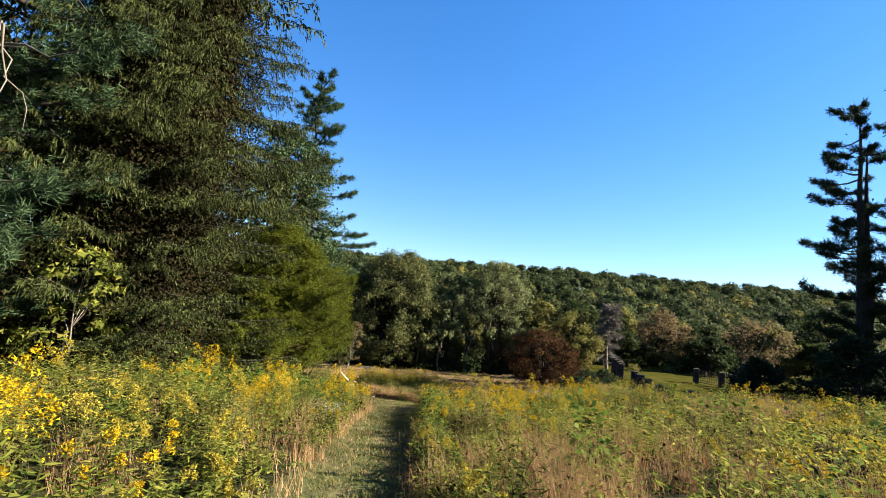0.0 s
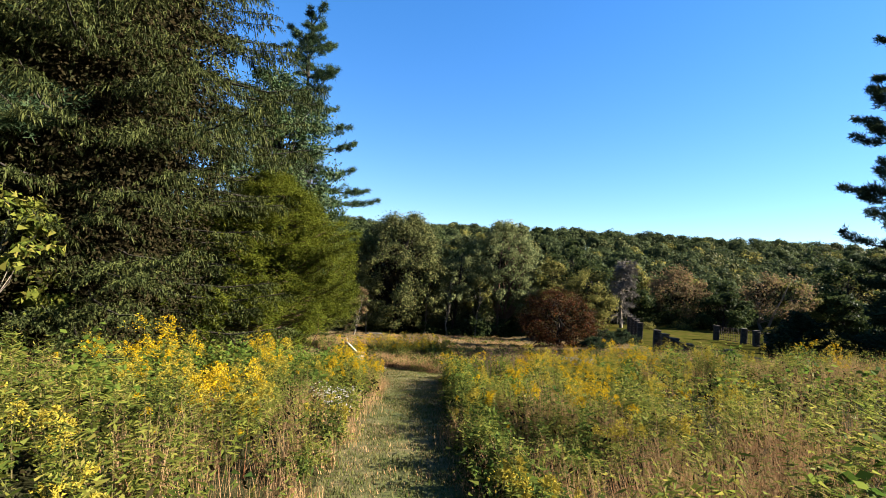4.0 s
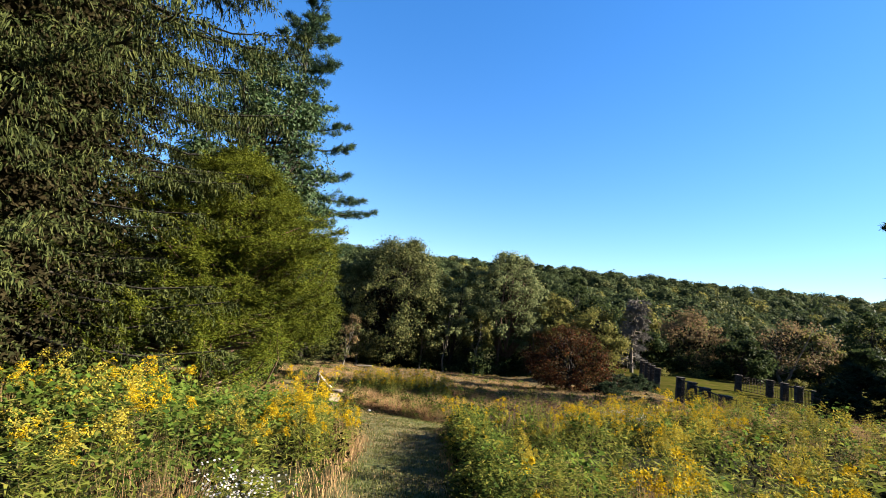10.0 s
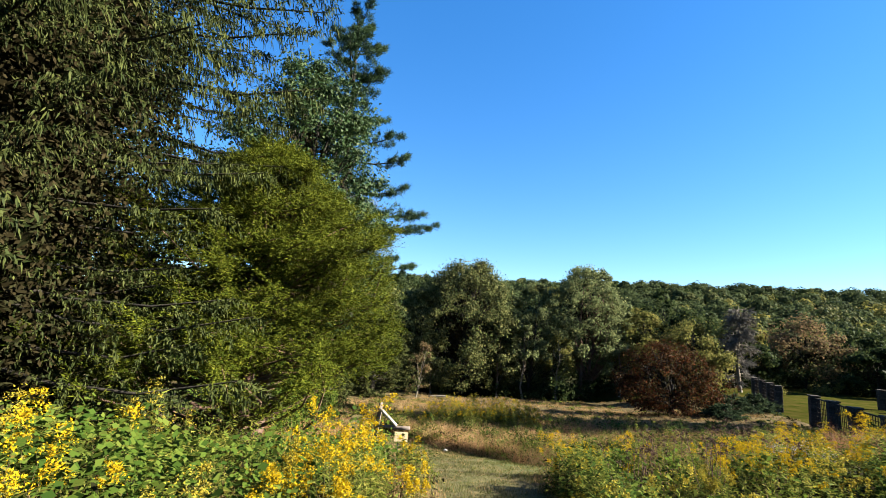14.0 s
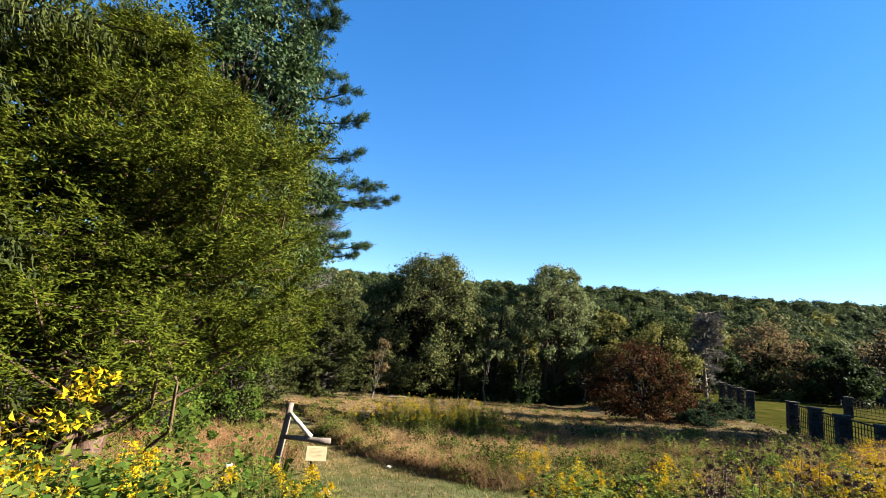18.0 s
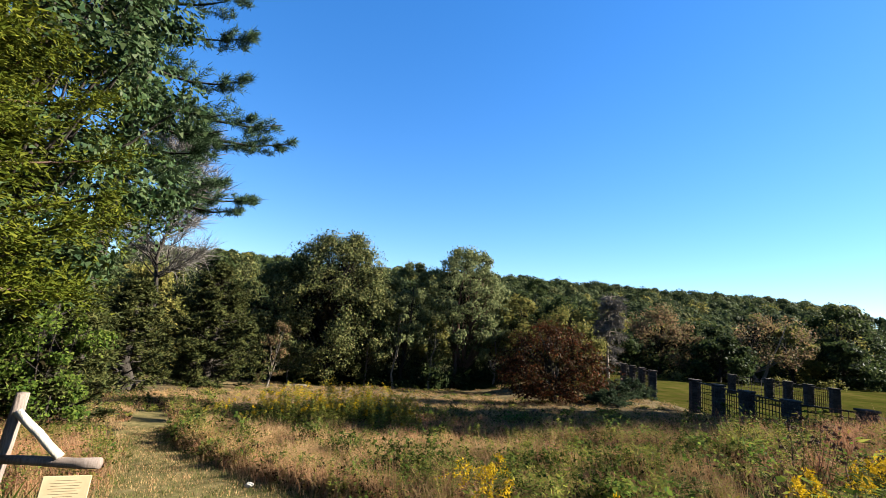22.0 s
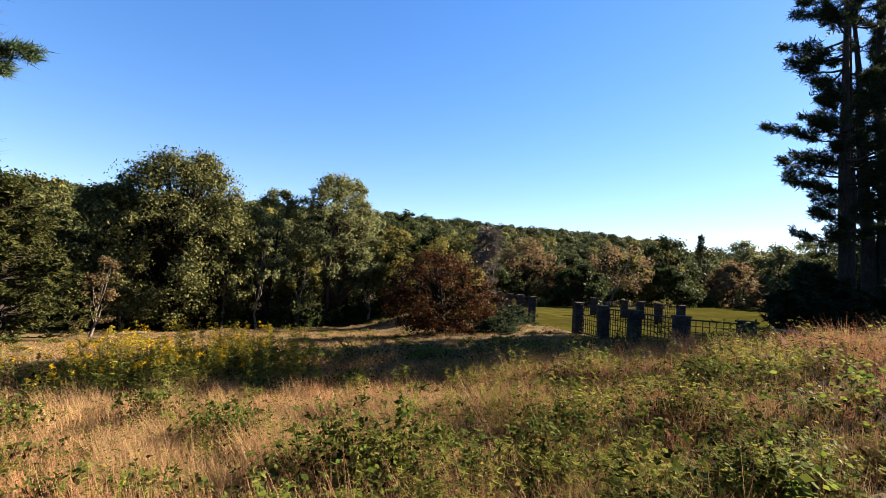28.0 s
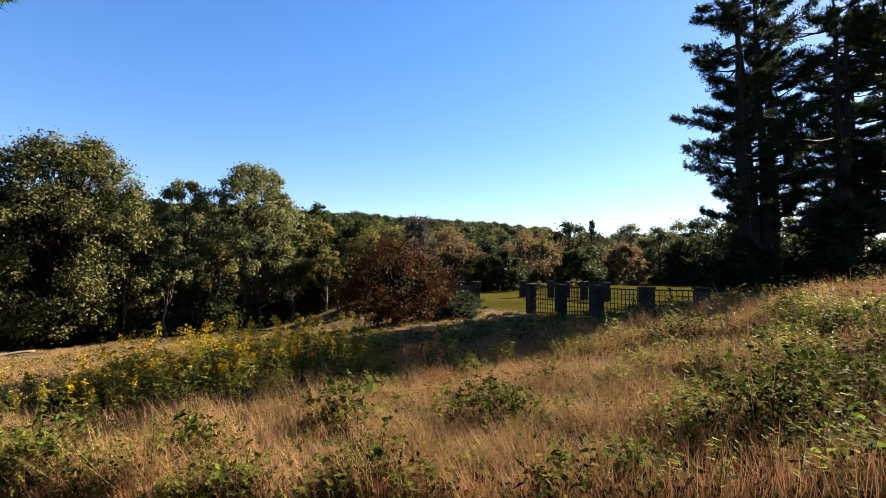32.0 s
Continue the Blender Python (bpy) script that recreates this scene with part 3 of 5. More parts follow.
def pine(name, x, y, H, R, mat, label, step=0.8, per=5, tufts=26, low=3.0, tuft=0.3, rise=0.1, needles=7, category="tree", trunk=0.4, forks=1, narrow=0.6, bark=None, group="", sag=0.12, slim=0.2, fan=0.17, tip=0.0, core=1.0, inner=None, lift=0.0, branch=0):
    """Pine with level, layered boughs carrying brushes of long needles."""
    z = float(ground(x, y)) - 0.1
    e = thing(name, x, y, z, label, category, group)
    g, b = Geo(), Geo()
    for f in range(forks):
        off = np.array([rng.normal(0, 0.8), rng.normal(0, 0.8), 0]) * (f > 0)
        b.tube(bent(off * 0.3, off * 1.4 + (0, 0, H * (0.97 - 0.12 * f)), 8, 0.12), trunk * np.linspace(1.2, 0.1, 8), 8)
    for h in np.arange(low, H - 0.2, step):
        u0 = (h - low) / (H - low)
        L0 = R * max((1 - u0) ** narrow, 0.2) * (0.65 + 0.5 * min(1, u0 * 4))
        for k in range(per):
            a = rng.uniform(0, 2 * np.pi)
            L = L0 * (rng.uniform(0.5, 1.1) if inner is None else rng.choice([0.35, 0.6, 0.85, 1.1]) * rng.uniform(0.85, 1.1))
            hh = h + rng.uniform(-0.4, 0.4) * step
            d = np.array([math.cos(a), math.sin(a), 0])
            if branch and 0.75 * d[0] - 0.66 * d[1] > 0.55:      # boughs kept short above the path
                L = min(L, 3.4)
            s = np.linspace(0, 1, 5)
            p = d * (L * s)[:, None] + np.stack([0 * s, 0 * s, hh + (rise + lift * u0 ** 2) * L * s + tip * L * s ** 3 - sag * L * np.sin(s ** 0.8 * np.pi)], 1)
            b.tube(p, np.array([0.075, 0.06, 0.04, 0.025, 0.01]) * (0.5 + L / 5), 4)
            m = max(5, int(tufts * (0.3 + L / R)))
            u = rng.uniform(inner or 0.3, 1.0, m)
            v, turn = rng.uniform(0, 1, m), np.where(rng.uniform(size=m) < 0.5, -1, 1)
            if branch:
                u = np.repeat(rng.uniform(0.25, 1.0, branch), m // branch + 1)[:m]
                turn = np.where(np.arange(m) // (m // branch + 1) % 2, -1, 1)
            q = np.stack([np.interp(u, s, p[:, j]) for j in range(3)], 1)
            lat = np.cross(d, (0, 0, 1))
            if branch:
                sl = 0.34 * (1.25 - u) * L
                q += lat * (turn * sl * v)[:, None] + d * (0.75 * sl * v)[:, None] + np.stack([0 * u, 0 * u, 0.16 * sl * v ** 2 + rng.normal(0.02, 0.04, m)], 1)
            else:
                q += lat * (rng.normal(0, fan, m) * (1.25 - u) * L)[:, None] + np.stack([0 * u, 0 * u, rng.normal(0.05, 0.09, m) * (0.5 + L / 4)], 1)
            c = np.repeat(q, needles, 0) + rng.normal(0, tuft * 0.3, (m * needles, 3))
            ax = unit(d * 0.6 + np.array([0, 0, 0.35]) + rng.normal(0, 0.6, c.shape))
            ln = tuft * rng.uniform(0.7, 1.4, len(c))
            g.leaves(c, ax, side_of(ax), ln, ln * slim)
    part_mesh("trunk", b.mesh("trunk", [bark or M_BARK], True), e)
    m = int(R * H * 12 * core) + 8
    hh = rng.uniform(low, H * 0.93, m)
    rr = 0.5 * R * (1 - (hh - low) / (H - low)) ** narrow * rng.uniform(0.1, 1, m) ** 0.5
    a = rng.uniform(0, 2 * np.pi, m)
    crown_shade_fill(g, np.stack([rr * np.cos(a), rr * np.sin(a), hh], 1), 0.05 * R)
    part_mesh("crown", g.mesh("crown", [mat, M_SHADEFILL]), e)
    return e


def room(x, y, h):
    """True where boughs may hang: clear of the path and of the sign."""
    far = np.asarray(x) > 0
    return far | ~(((x > -6.9) & (y > 23.9)) | ((x > -5.3) & (h < 2.1)) | (x > -3.9))


def yew(name, x, y, H, R, mat, label, boughs=240, sprays=26, shoots=11, size=0.19, low=0.14, trunk=0.35, category="tree", shade=-9, stems=1, bark=None):
    """Broad evergreen of many uneven boughs with feathery sprays in tufts."""
    z = float(ground(x, y)) - 0.1
    e = thing(name, x, y, z, label, category)
    g, b = Geo(), Geo()
    for k in range(stems):
        a, f = 2 * np.pi * k / stems + 0.4, (stems > 1) * R * 0.12
        foot = np.array([math.cos(a) * f * 0.5, math.sin(a) * f * 0.5, 0])
        b.tube(bent(foot, (math.cos(a) * f * 1.6, math.sin(a) * f * 1.6, H * (0.85 if k == 0 else 0.65)), 7, 0.12), trunk * np.linspace(1.2, 0.12, 7) * (1 if stems == 1 else 0.6), 8)
    for k in range(boughs):
        u = rng.uniform(0, 1)
        a = rng.uniform(0, 2 * np.pi)
        h = H * (low + (0.98 - low) * u)
        lump = 1 + 0.16 * math.sin(3 * a + 4.1 * u) + 0.12 * math.sin(5 * a - 9 * u + 1)
        r = R * (1 - max(0, u - 0.12) ** 1.7) * lump * rng.uniform(0.55, 1.05) ** 0.7
        if u > 0.9:
            r *= 0.6
        d = np.array([math.cos(a), math.sin(a), 0])
        full = r
        while not room(x + d[0] * r, y + d[1] * r, h):
            r *= 0.9
        if r < 0.6 * full:
            continue
        slope, turn = rng.uniform(-0.1, 0.75), rng.normal(0, 0.18)
        lat = np.cross(d, (0, 0, 1))
        s5 = np.linspace(0, 1, 5)
        p = d * (r * (0.1 + 0.9 * s5))[:, None] + lat * (turn * r * np.sin(s5 * 3.1))[:, None] + np.stack([0 * s5, 0 * s5, h - slope * r * (1 - s5) - 0.05 * r * np.sin(s5 * 3.1)], 1)
        p[:, 2] = np.maximum(p[:, 2], 0.3)
        if not np.all(room(p[:, 0] + x, p[:, 1] + y, p[:, 2])):
            continue
        b.tube(p, np.array([0.05, 0.04, 0.028, 0.018, 0.007]), 4)
        ns = int(sprays * (0.4 if 0.8 * d[0] - 0.6 * d[1] < shade else 1) * rng.uniform(0.5, 1.5))
        s = 1 - rng.uniform(0, 0.75, ns) ** 1.5
        q = np.stack([np.interp(s, s5, p[:, j]) for j in range(3)], 1)
        sp = unit(d * 0.6 + lat * rng.normal(0, 0.7, ns)[:, None] + np.array([0, 0, 0.3]) + rng.normal(0, 0.42, (ns, 3)))
        w = np.linspace(0, 1, shoots)
        ln = rng.uniform(0.25, 0.75, ns) * (0.5 + R / 9)
        c = q[:, None, :] + sp[:, None, :] * (w[None, :] * ln[:, None])[..., None]
        c[..., 2] -= 0.25 * (w ** 2)[None, :] * ln[:, None]
        c = c.reshape(-1, 3) + rng.normal(0, 0.02, (ns * shoots, 3))
        lat2 = np.cross(np.repeat(sp, shoots, 0), (0, 0, 1.0)) * np.where(np.arange(ns * shoots) % 2, 1, -1)[:, None]
        ax = unit(np.repeat(sp, shoots, 0) * 0.6 + lat2 * 0.7 + rng.normal(0, 0.3, c.shape) + (0, 0, -0.05))
        keep = room(c[:, 0] + x, c[:, 1] + y, c[:, 2])
        c, ax = c[keep], ax[keep]
        l2 = size * rng.uniform(0.6, 1.3, len(c))
        flat = unit(np.cross(ax, unit(d * 0.5 + np.array([0.2, 0, 0.8]) + rng.normal(0, 0.6, c.shape))))
        g.leaves(c, ax, flat, l2, l2 * 0.34)
    part_mesh("trunk", b.mesh("trunk", [bark or M_BARK], True), e)
    m = int(R * R * 110)
    u = rng.uniform(0, 0.9, m)
    rr = 0.55 * R * (1 - np.maximum(0, u - 0.12) ** 1.7) * rng.uniform(0.1, 1, m) ** 0.5
    a = rng.uniform(0, 2 * np.pi, m)
    c = np.stack([rr * np.cos(a), rr * np.sin(a), H * (low * 1.3 + (0.95 - low * 1.3) * u)], 1)
    c = c[room(c[:, 0] + x + 0.5, c[:, 1] + y, c[:, 2])]
    crown_shade_fill(g, c, 0.045 * R)
    part_mesh("crown", g.mesh("crown", [mat, M_SHADEFILL]), e)
    return e


def bare_tree(name, x, y, H, R, label, limbs=26, twigs=16, mat=None, category="tree", trunk=0.22, low=0.3, droop=0.0, tw=0.02):
    z = float(ground(x, y)) - 0.1
    e = thing(name, x, y, z, label, category)
    b, g = Geo(), Geo()
    p = bent((0, 0, 0), (rng.normal(0, 0.4), rng.normal(0, 0.4), H), 7, 0.15)
    b.tube(p, trunk * np.linspace(1.2, 0.1, 7), 7)
    for k in range(limbs):
        u = rng.uniform(low, 0.95)
        a = rng.uniform(0, 2 * np.pi)
        L = R * (1.1 - u * 0.6) * rng.uniform(0.6, 1.1)
        c0 = np.array([np.interp(u * H, p[:, 2], p[:, j]) for j in range(2)] + [u * H])
        tip = c0 + np.array([math.cos(a) * L, math.sin(a) * L, L * (0.7 - droop * 1.4)])
        q = bent(c0, tip, 5, L * 0.06)
        b.tube(q, trunk * np.array([0.3, 0.22, 0.15, 0.1, 0.04]), 4)
        m = twigs
        s = rng.uniform(0.25, 1, m)
        st = np.stack([np.interp(s, np.linspace(0, 1, 5), q[:, j]) for j in range(3)], 1)
        ax = unit(unit(tip - c0) * 0.7 + rng.normal(0, 0.55, (m, 3)) + (0, 0, 0.2 - droop))
        g.leaves(st, ax, side_of(ax), rng.uniform(0.6, 1.6, m) * R * 0.28, tw, 0, 0.3)
    part_mesh("trunk", b.mesh("trunk", [mat or M_PALEBARK], True), e)
    part_mesh("twig_spray", g.mesh("twig_spray", [M_GREYTWIG]), e)
    return e


spruce("norway_spruce", -11.3, 16.8, 33, 6.7, M_SPRUCE, "tall dark spruce with drooping curtains of shoots", shade=-0.3, low=0.7, skirt=0.88, bark=M_REDBARK)
near_pine = pine("white_pine", -12.8, 10.7, 20, 5.0, M_PINE, "soft blue-green white pine beside the meadow", step=0.7, per=7, tufts=60, low=1.6, needles=20, tuft=0.22, slim=0.13, fan=0.12)
yew("yew_tree", -7.6, 21.4, 7.8, 4.2, M_YEW, "broad olive-green yew tree above the trail sign", size=0.062, boughs=290, sprays=78, shoots=26, shade=-0.3, low=0.29, stems=5, bark=M_REDBARK, trunk=0.3)
broadleaf("oak_tree", -10.8, 29.2, 17.3, 3.7, M_OAK, "dark green oak beside a pine", 46000, 0.15, 0.2, None, 0.3, 210, fill=0.85)
pine("white_pine", -11.0, 34.4, 22.0, 6.3, M_PINE, "tall white pine with long level boughs", step=1.0, per=5, tufts=84, low=7.6, needles=24, tuft=0.22, rise=-0.26, narrow=0.62, sag=0.04, tip=0.2, core=0.0, slim=0.11, lift=0.8, branch=13)
broadleaf("sapling", -10.3, 13.4, 4.2, 1.4, M_WEED, "pale green sapling with thin bare stems", 1500, 0.16, 0.35, M_PALEBARK, 0.04, 26, 2)
broadleaf("sapling", -12.2, 14.6, 3.6, 1.3, M_WEED, "pale green sapling with thin bare stems", 1200, 0.17, 0.3, M_PALEBARK, 0.05, 24, 2)
# past x 46: mostly unseen pines, added with denser crowns to shade the meadow
for (px, py, ph, pr, pf, pc) in [(35.8, 41.0, 28.5, 5.2, 2, 0.0), (42.0, 41.8, 34, 5.9, 2, 0.0), (44.0, 36.9, 27.5, 6.4, 2, 0.0), (47.5, 33.4, 27, 6.2, 1, 0.0), (50.5, 44.0, 30, 6.5, 1, 0.0), (56.0, 36.0, 30, 6.5, 1, 0.0), (66.0, 41.0, 33, 6.5, 1, 0.0), (52.0, 34.8, 14, 5.5, 1, 1.5)]:
    pine("tall_pine", px, py, ph, pr, M_DARKPINE, "tall dark pine in a close group, partly added for shade", step=1.35, per=4 if px < 46 else 6, tufts=60 if px < 46 else 85, low=7.0, needles=11, tuft=0.32, trunk=0.5, forks=pf, narrow=0.38, group="group of tall pines", sag=0.08, core=pc, inner=0.5, rise=0.04, tip=0.12)
yew("dark_yew", 28.5, 33.0, 5.8, 3.6, M_DARKPINE, "low dark spreading evergreen by the pines", 80, 14, 6, 0.45)
yew("dark_tree", 24.2, 36.4, 4.6, 2.4, M_DARKPINE, "small dark round evergreen at the lawn's end", 70, 16, 8, 0.3, low=0.3)
for (da, db, dr) in [((-13.4, 10.6, 6.4), (-8.6, 10.0, 6.55), 0.04), ((-13.4, 10.5, 6.2), (-9.6, 9.05, 6.5), 0.04), ((-9.65, 9.05, 6.5), (-9.15, 9.5, 4.4), 0.018), ((-9.6, 9.05, 6.45), (-9.4, 9.25, 4.2), 0.018), ((-9.7, 9.0, 6.45), (-9.6, 9.0, 4.5), 0.016), ((-13.4, 10.6, 2.9), (-8.95, 9.72, 3.35), 0.035)]:
    limb = Geo()
    limb.tube(bent(np.array(da) - near_pine.location, np.array(db) - near_pine.location, 7, 0.09), dr * np.array([1.4, 1.1, 1, 0.85, 0.7, 0.5, 0.2]), 6)
    part_mesh("dead_limb", limb.mesh("dead_limb", [M_PALEBARK], True), near_pine, "pale dead hanging limb")
# backdrop trees, added so that no sky shows through the spruce
for (qx, qy, qh, qr) in [(-23.0, 13.0, 21, 6.5), (-24.0, 21.0, 22, 6.5), (-25.0, 30.0, 20, 6.5), (-22.5, 4.5, 19, 6.0)]:
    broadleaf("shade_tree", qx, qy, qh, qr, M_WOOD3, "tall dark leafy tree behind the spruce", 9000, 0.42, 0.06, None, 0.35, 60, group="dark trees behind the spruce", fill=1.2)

# ---- wood at the meadow's edge ----
broadleaf("sycamore_tree", -9, 83, 21.0, 8.6, M_WOOD1, "tall yellow-green sycamore at the wood's edge", 62000, 0.27, 0.1, M_BARK, 0.4, 430, fill=0.62)
broadleaf("twin_stemmed_ash", 8.8, 85.5, 20.1, 5.4, M_WOOD2, "pale green ash with two bare stems", 32000, 0.28, 0.26, M_REDBARK, 0.36, 230, 2, fill=0.72)
broadleaf("slim_ash", 1.2, 83, 17.5, 3.6, M_WOOD2, "slim grey-green ash at the wood's edge", 14000, 0.26, 0.24, M_BARK, 0.24, 46)
broadleaf("edge_tree", -15.5, 81, 15.7, 4.2, M_WOOD1, "yellow-green tree at the wood's edge", 14000, 0.28, 0.16, M_BARK, 0.25, 46, group="trees at the wood's edge")
broadleaf("olive_tree", 20.6, 74, 9, 4.2, M_OLIVE, "olive-yellow small tree behind a red maple", 12000, 0.26, 0.1, M_BARK, 0.2, 50)
broadleaf("red_maple", 12.0, 54.2, 6.2, 4.1, M_RED, "low red-leaved maple spreading over the grass", 20000, 0.16, 0.06, M_BARK, 0.2, 170, 6, fill=0.7)
bare_tree("dead_spruce", 25.7, 74, 10.5, 2.4, "bare grey dead spruce with drooping twigs", 80, 60, droop=0.55, low=0.12, tw=0.09)
bare_tree("bare_tree", -16.2, 49.3, 17, 4.4, "leafless grey tree behind a pine", 95, 70, tw=0.045, mat=M_BARK, trunk=0.16, low=0.4)
yew("red_cedar", -16.2, 61.5, 10.8, 4.2, M_CEDAR, "tall bushy olive-green red cedar at the wood's edge", 190, 30, 12, 0.26, low=0.05)
yew("red_cedar", -15.8, 47.2, 6.4, 2.7, M_CEDAR, "dark bushy red cedar at the wood's edge", 100, 22, 12, 0.22)
yew("red_cedar", -10.7, 32.3, 5.6, 2.0, M_CEDAR, "dark bushy red cedar before a pine's trunk", 110, 26, 14, 0.15, low=0.06)
yew("red_cedar", -17.4, 42.6, 6.0, 3.2, M_CEDAR, "brownish bushy cedar beside the path", 110, 22, 12, 0.22)
broadleaf("brown_tree", 38.5, 84, 9.5, 5.4, M_BROWN, "brown-leaved tree beyond the lawn", 9000, 0.32, 0.1, M_BARK, 0.25, 44, group="trees beyond the lawn")
broadleaf("yellow_tree", 57.9, 82, 8.5, 3.6, M_OLIVE, "yellow-green tree beyond the lawn", 7000, 0.32, 0.1, M_BARK, 0.22, 36, group="trees beyond the lawn")
broadleaf("half_bare_tree", 51.0, 80.6, 9.8, 5, M_BROWN, "pinkish half-bare tree with pale limbs", 3000, 0.3, 0.3, M_PALEBARK, 0.28, 40, 2, group="trees beyond the lawn")
spruce("far_spruce", 99.6, 103, 19.5, 6.0, M_SPRUCE, "dark pointed spruce beyond the lawn", step=0.8, per=8, taper=1.0, skirt=1.0, thin=99, gap=0.9, every=0.4, size=0.8, width=0.3, core=0.03)
for (tx, ty, th, tr, tm) in [(68.8, 85, 12.5, 5, M_WOOD3), (88.4, 84.5, 13.4, 5, M_WOOD2), (42, 76.5, 6.2, 3.6, M_WOOD3), (62, 78, 6.5, 4, M_WOOD3), (47, 86, 8.5, 4.2, M_WOOD3), (76, 78, 8, 4.2, M_BROWN), (83, 70, 9.5, 4, M_WOOD3),
                             (94, 81, 12.9, 4.4, M_WOOD2), (75, 92, 11, 5, M_OLIVE), (31, 83, 8, 4, M_WOOD3), (33, 90, 11, 4.5, M_OLIVE), (90, 72, 8, 4, M_WOOD3), (98, 66, 10, 4.5, M_WOOD3), (104, 60, 12, 5, M_WOOD3), (97, 92, 11, 5, M_BROWN),
                             (110, 54, 11, 5, M_WOOD2), (100, 48, 10, 4.5, M_WOOD3), (96, 40, 9, 4.5, M_WOOD3), (112, 46, 13, 5, M_WOOD3), (88, 63, 12, 5, M_WOOD3), (93, 57, 13, 5, M_WOOD2), (91, 50, 12, 5, M_WOOD3), (96, 62, 13, 5, M_WOOD3), (97, 72, 15, 6, M_WOOD3), (104, 68, 16, 6, M_WOOD3), (101, 78, 15, 6, M_WOOD2)]:
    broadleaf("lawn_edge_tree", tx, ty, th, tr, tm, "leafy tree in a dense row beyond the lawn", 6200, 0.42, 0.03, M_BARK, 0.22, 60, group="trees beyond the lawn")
for (tx, ty, th, tr, tm) in [(-22, 78, 15, 4.5, M_WOOD3), (-29, 80, 14, 4.5, M_WOOD1), (-36, 76, 14, 5, M_WOOD3), (-43, 70, 13, 5, M_WOOD1), (-26, 70, 12, 4, M_OLIVE), (-33, 64, 11, 4, M_WOOD3), (-40, 58, 12, 4.5, M_WOOD3),
                             (-12, 88, 16, 5, M_WOOD3), (-4, 88, 15.5, 4.5, M_WOOD3), (4, 90, 16, 4.5, M_WOOD2), (14, 88, 13.5, 4.5, M_WOOD2), (18, 84, 10.5, 4.2, M_OLIVE), (24, 84, 11, 4.4, M_WOOD3), (27.5, 111, 20.2, 3.6, M_WOOD3), (-24, 92, 18.5, 5, M_WOOD1),
                             (-6, 96, 18, 5, M_WOOD3), (4, 98, 17, 5, M_WOOD3), (13, 97, 15, 5, M_WOOD3), (21, 96, 13, 5, M_WOOD3), (-16, 97, 18, 5, M_WOOD3), (-34, 90, 18, 6, M_WOOD2), (-44, 84, 17, 6, M_WOOD3), (-52, 74, 15, 6, M_WOOD3), (-47, 60, 13, 5, M_WOOD3)]:
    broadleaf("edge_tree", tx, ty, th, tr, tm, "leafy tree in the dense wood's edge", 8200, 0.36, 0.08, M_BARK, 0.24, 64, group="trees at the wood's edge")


for (tx, ty, th, tr, tm) in [(-3.5, 81.5, 11, 2.4, M_WOOD3), (0.2, 80.5, 12, 2.2, M_WOOD2), (4.8, 81.5, 10, 2.6, M_OLIVE), (13.5, 82, 9, 2.4, M_WOOD2), (17, 80, 8, 2.4, M_OLIVE), (-12.6, 79, 11, 2.2, M_WOOD1), (-18.5, 77, 12, 2.4, M_WOOD3)]:
    broadleaf("slim_tree", tx, ty, th, tr, tm, "slim young tree with a pale bare trunk", 3200, 0.25, 0.36, M_PALEBARK, 0.13, 26, 1, (0.4, 0), group="slim trees before the wood")


def undergrowth():
    """Dark brush at the foot of the wood, one tangle."""
    g = Geo()
    for k in range(240):
        s = rng.uniform(0, 1)
        if k < 130:
            x, y = -46 + 78 * s, 84.5 + rng.normal(0, 3) - 16 * max(0, (0.35 - s) / 0.35)
        else:
            x, y = 30 + 82 * s, 86 + rng.normal(0, 3) - 34 * max(0, (s - 0.72) / 0.28)
        h = rng.uniform(1.2, 4.2)
        c = np.array([x, y, float(ground(x, y)) + h * 0.45])
        leaf_cloud(g, c, np.array([1.3, 1.3, h * 0.36]), 300, 0.4)
    tagged(new("undergrowth", g.mesh("undergrowth", [M_WOOD3])), "dark leafy brush along the foot of the wood", "undergrowth", kind="stuff")


undergrowth()


def hill_forest():
    """Woods that cover the far hills, crown by crown, each of several rounded lobes."""
    gs = [(Geo(), m) for m in (M_HILL, M_WOOD1, M_OLIVE, M_WOOD3)]
    for k in range(1600):
        y = rng.uniform(104, 330)
        x = y * rng.uniform(-0.5, 1.0) if y > 220 else y * rng.uniform(-0.6, 1.75)
        near = y < 155
        h, r = rng.uniform(9.8, 14.6), rng.uniform(3.4, 6.2) * (1 if near else 1.15)
        base = float(ground(x, y))
        g = gs[rng.choice(4, p=[0.68, 0.11, 0.07, 0.14])][0]
        lobes = 7
        m = 72
        way = unit(rng.normal(0, 0.8, (lobes, 3)) + (0, -0.35, 0.5))
        size = r * rng.uniform(0.38, 0.6, lobes)
        mid = way * (r - size)[:, None] + (x, y, base + h - r)
        d = unit(rng.normal(size=(lobes, m, 3)) + (0, -0.45, 0.5))
        c = (mid[:, None] + d * size[:, None, None] * rng.uniform(0.62, 1.18, (lobes, m, 1))).reshape(-1, 3)
        d = d.reshape(-1, 3)
        face = unit(d + rng.normal(0, 0.34, d.shape))
        side = side_of(face)
        L = rng.uniform(0.7, 1.3, len(c)) * (0.6 if near else 0.9)
        g.leaves(c - side * L[:, None] / 2, side, unit(np.cross(face, side)), L, L)
    for g, m in gs:
        tagged(new("hill_forest", g.mesh("hill_forest", [m])), "dense green woods covering the far hills", "forest", kind="stuff")


hill_forest()

# ---- walled garden: stone pillars, trellis panels, rails ----
STONES = []


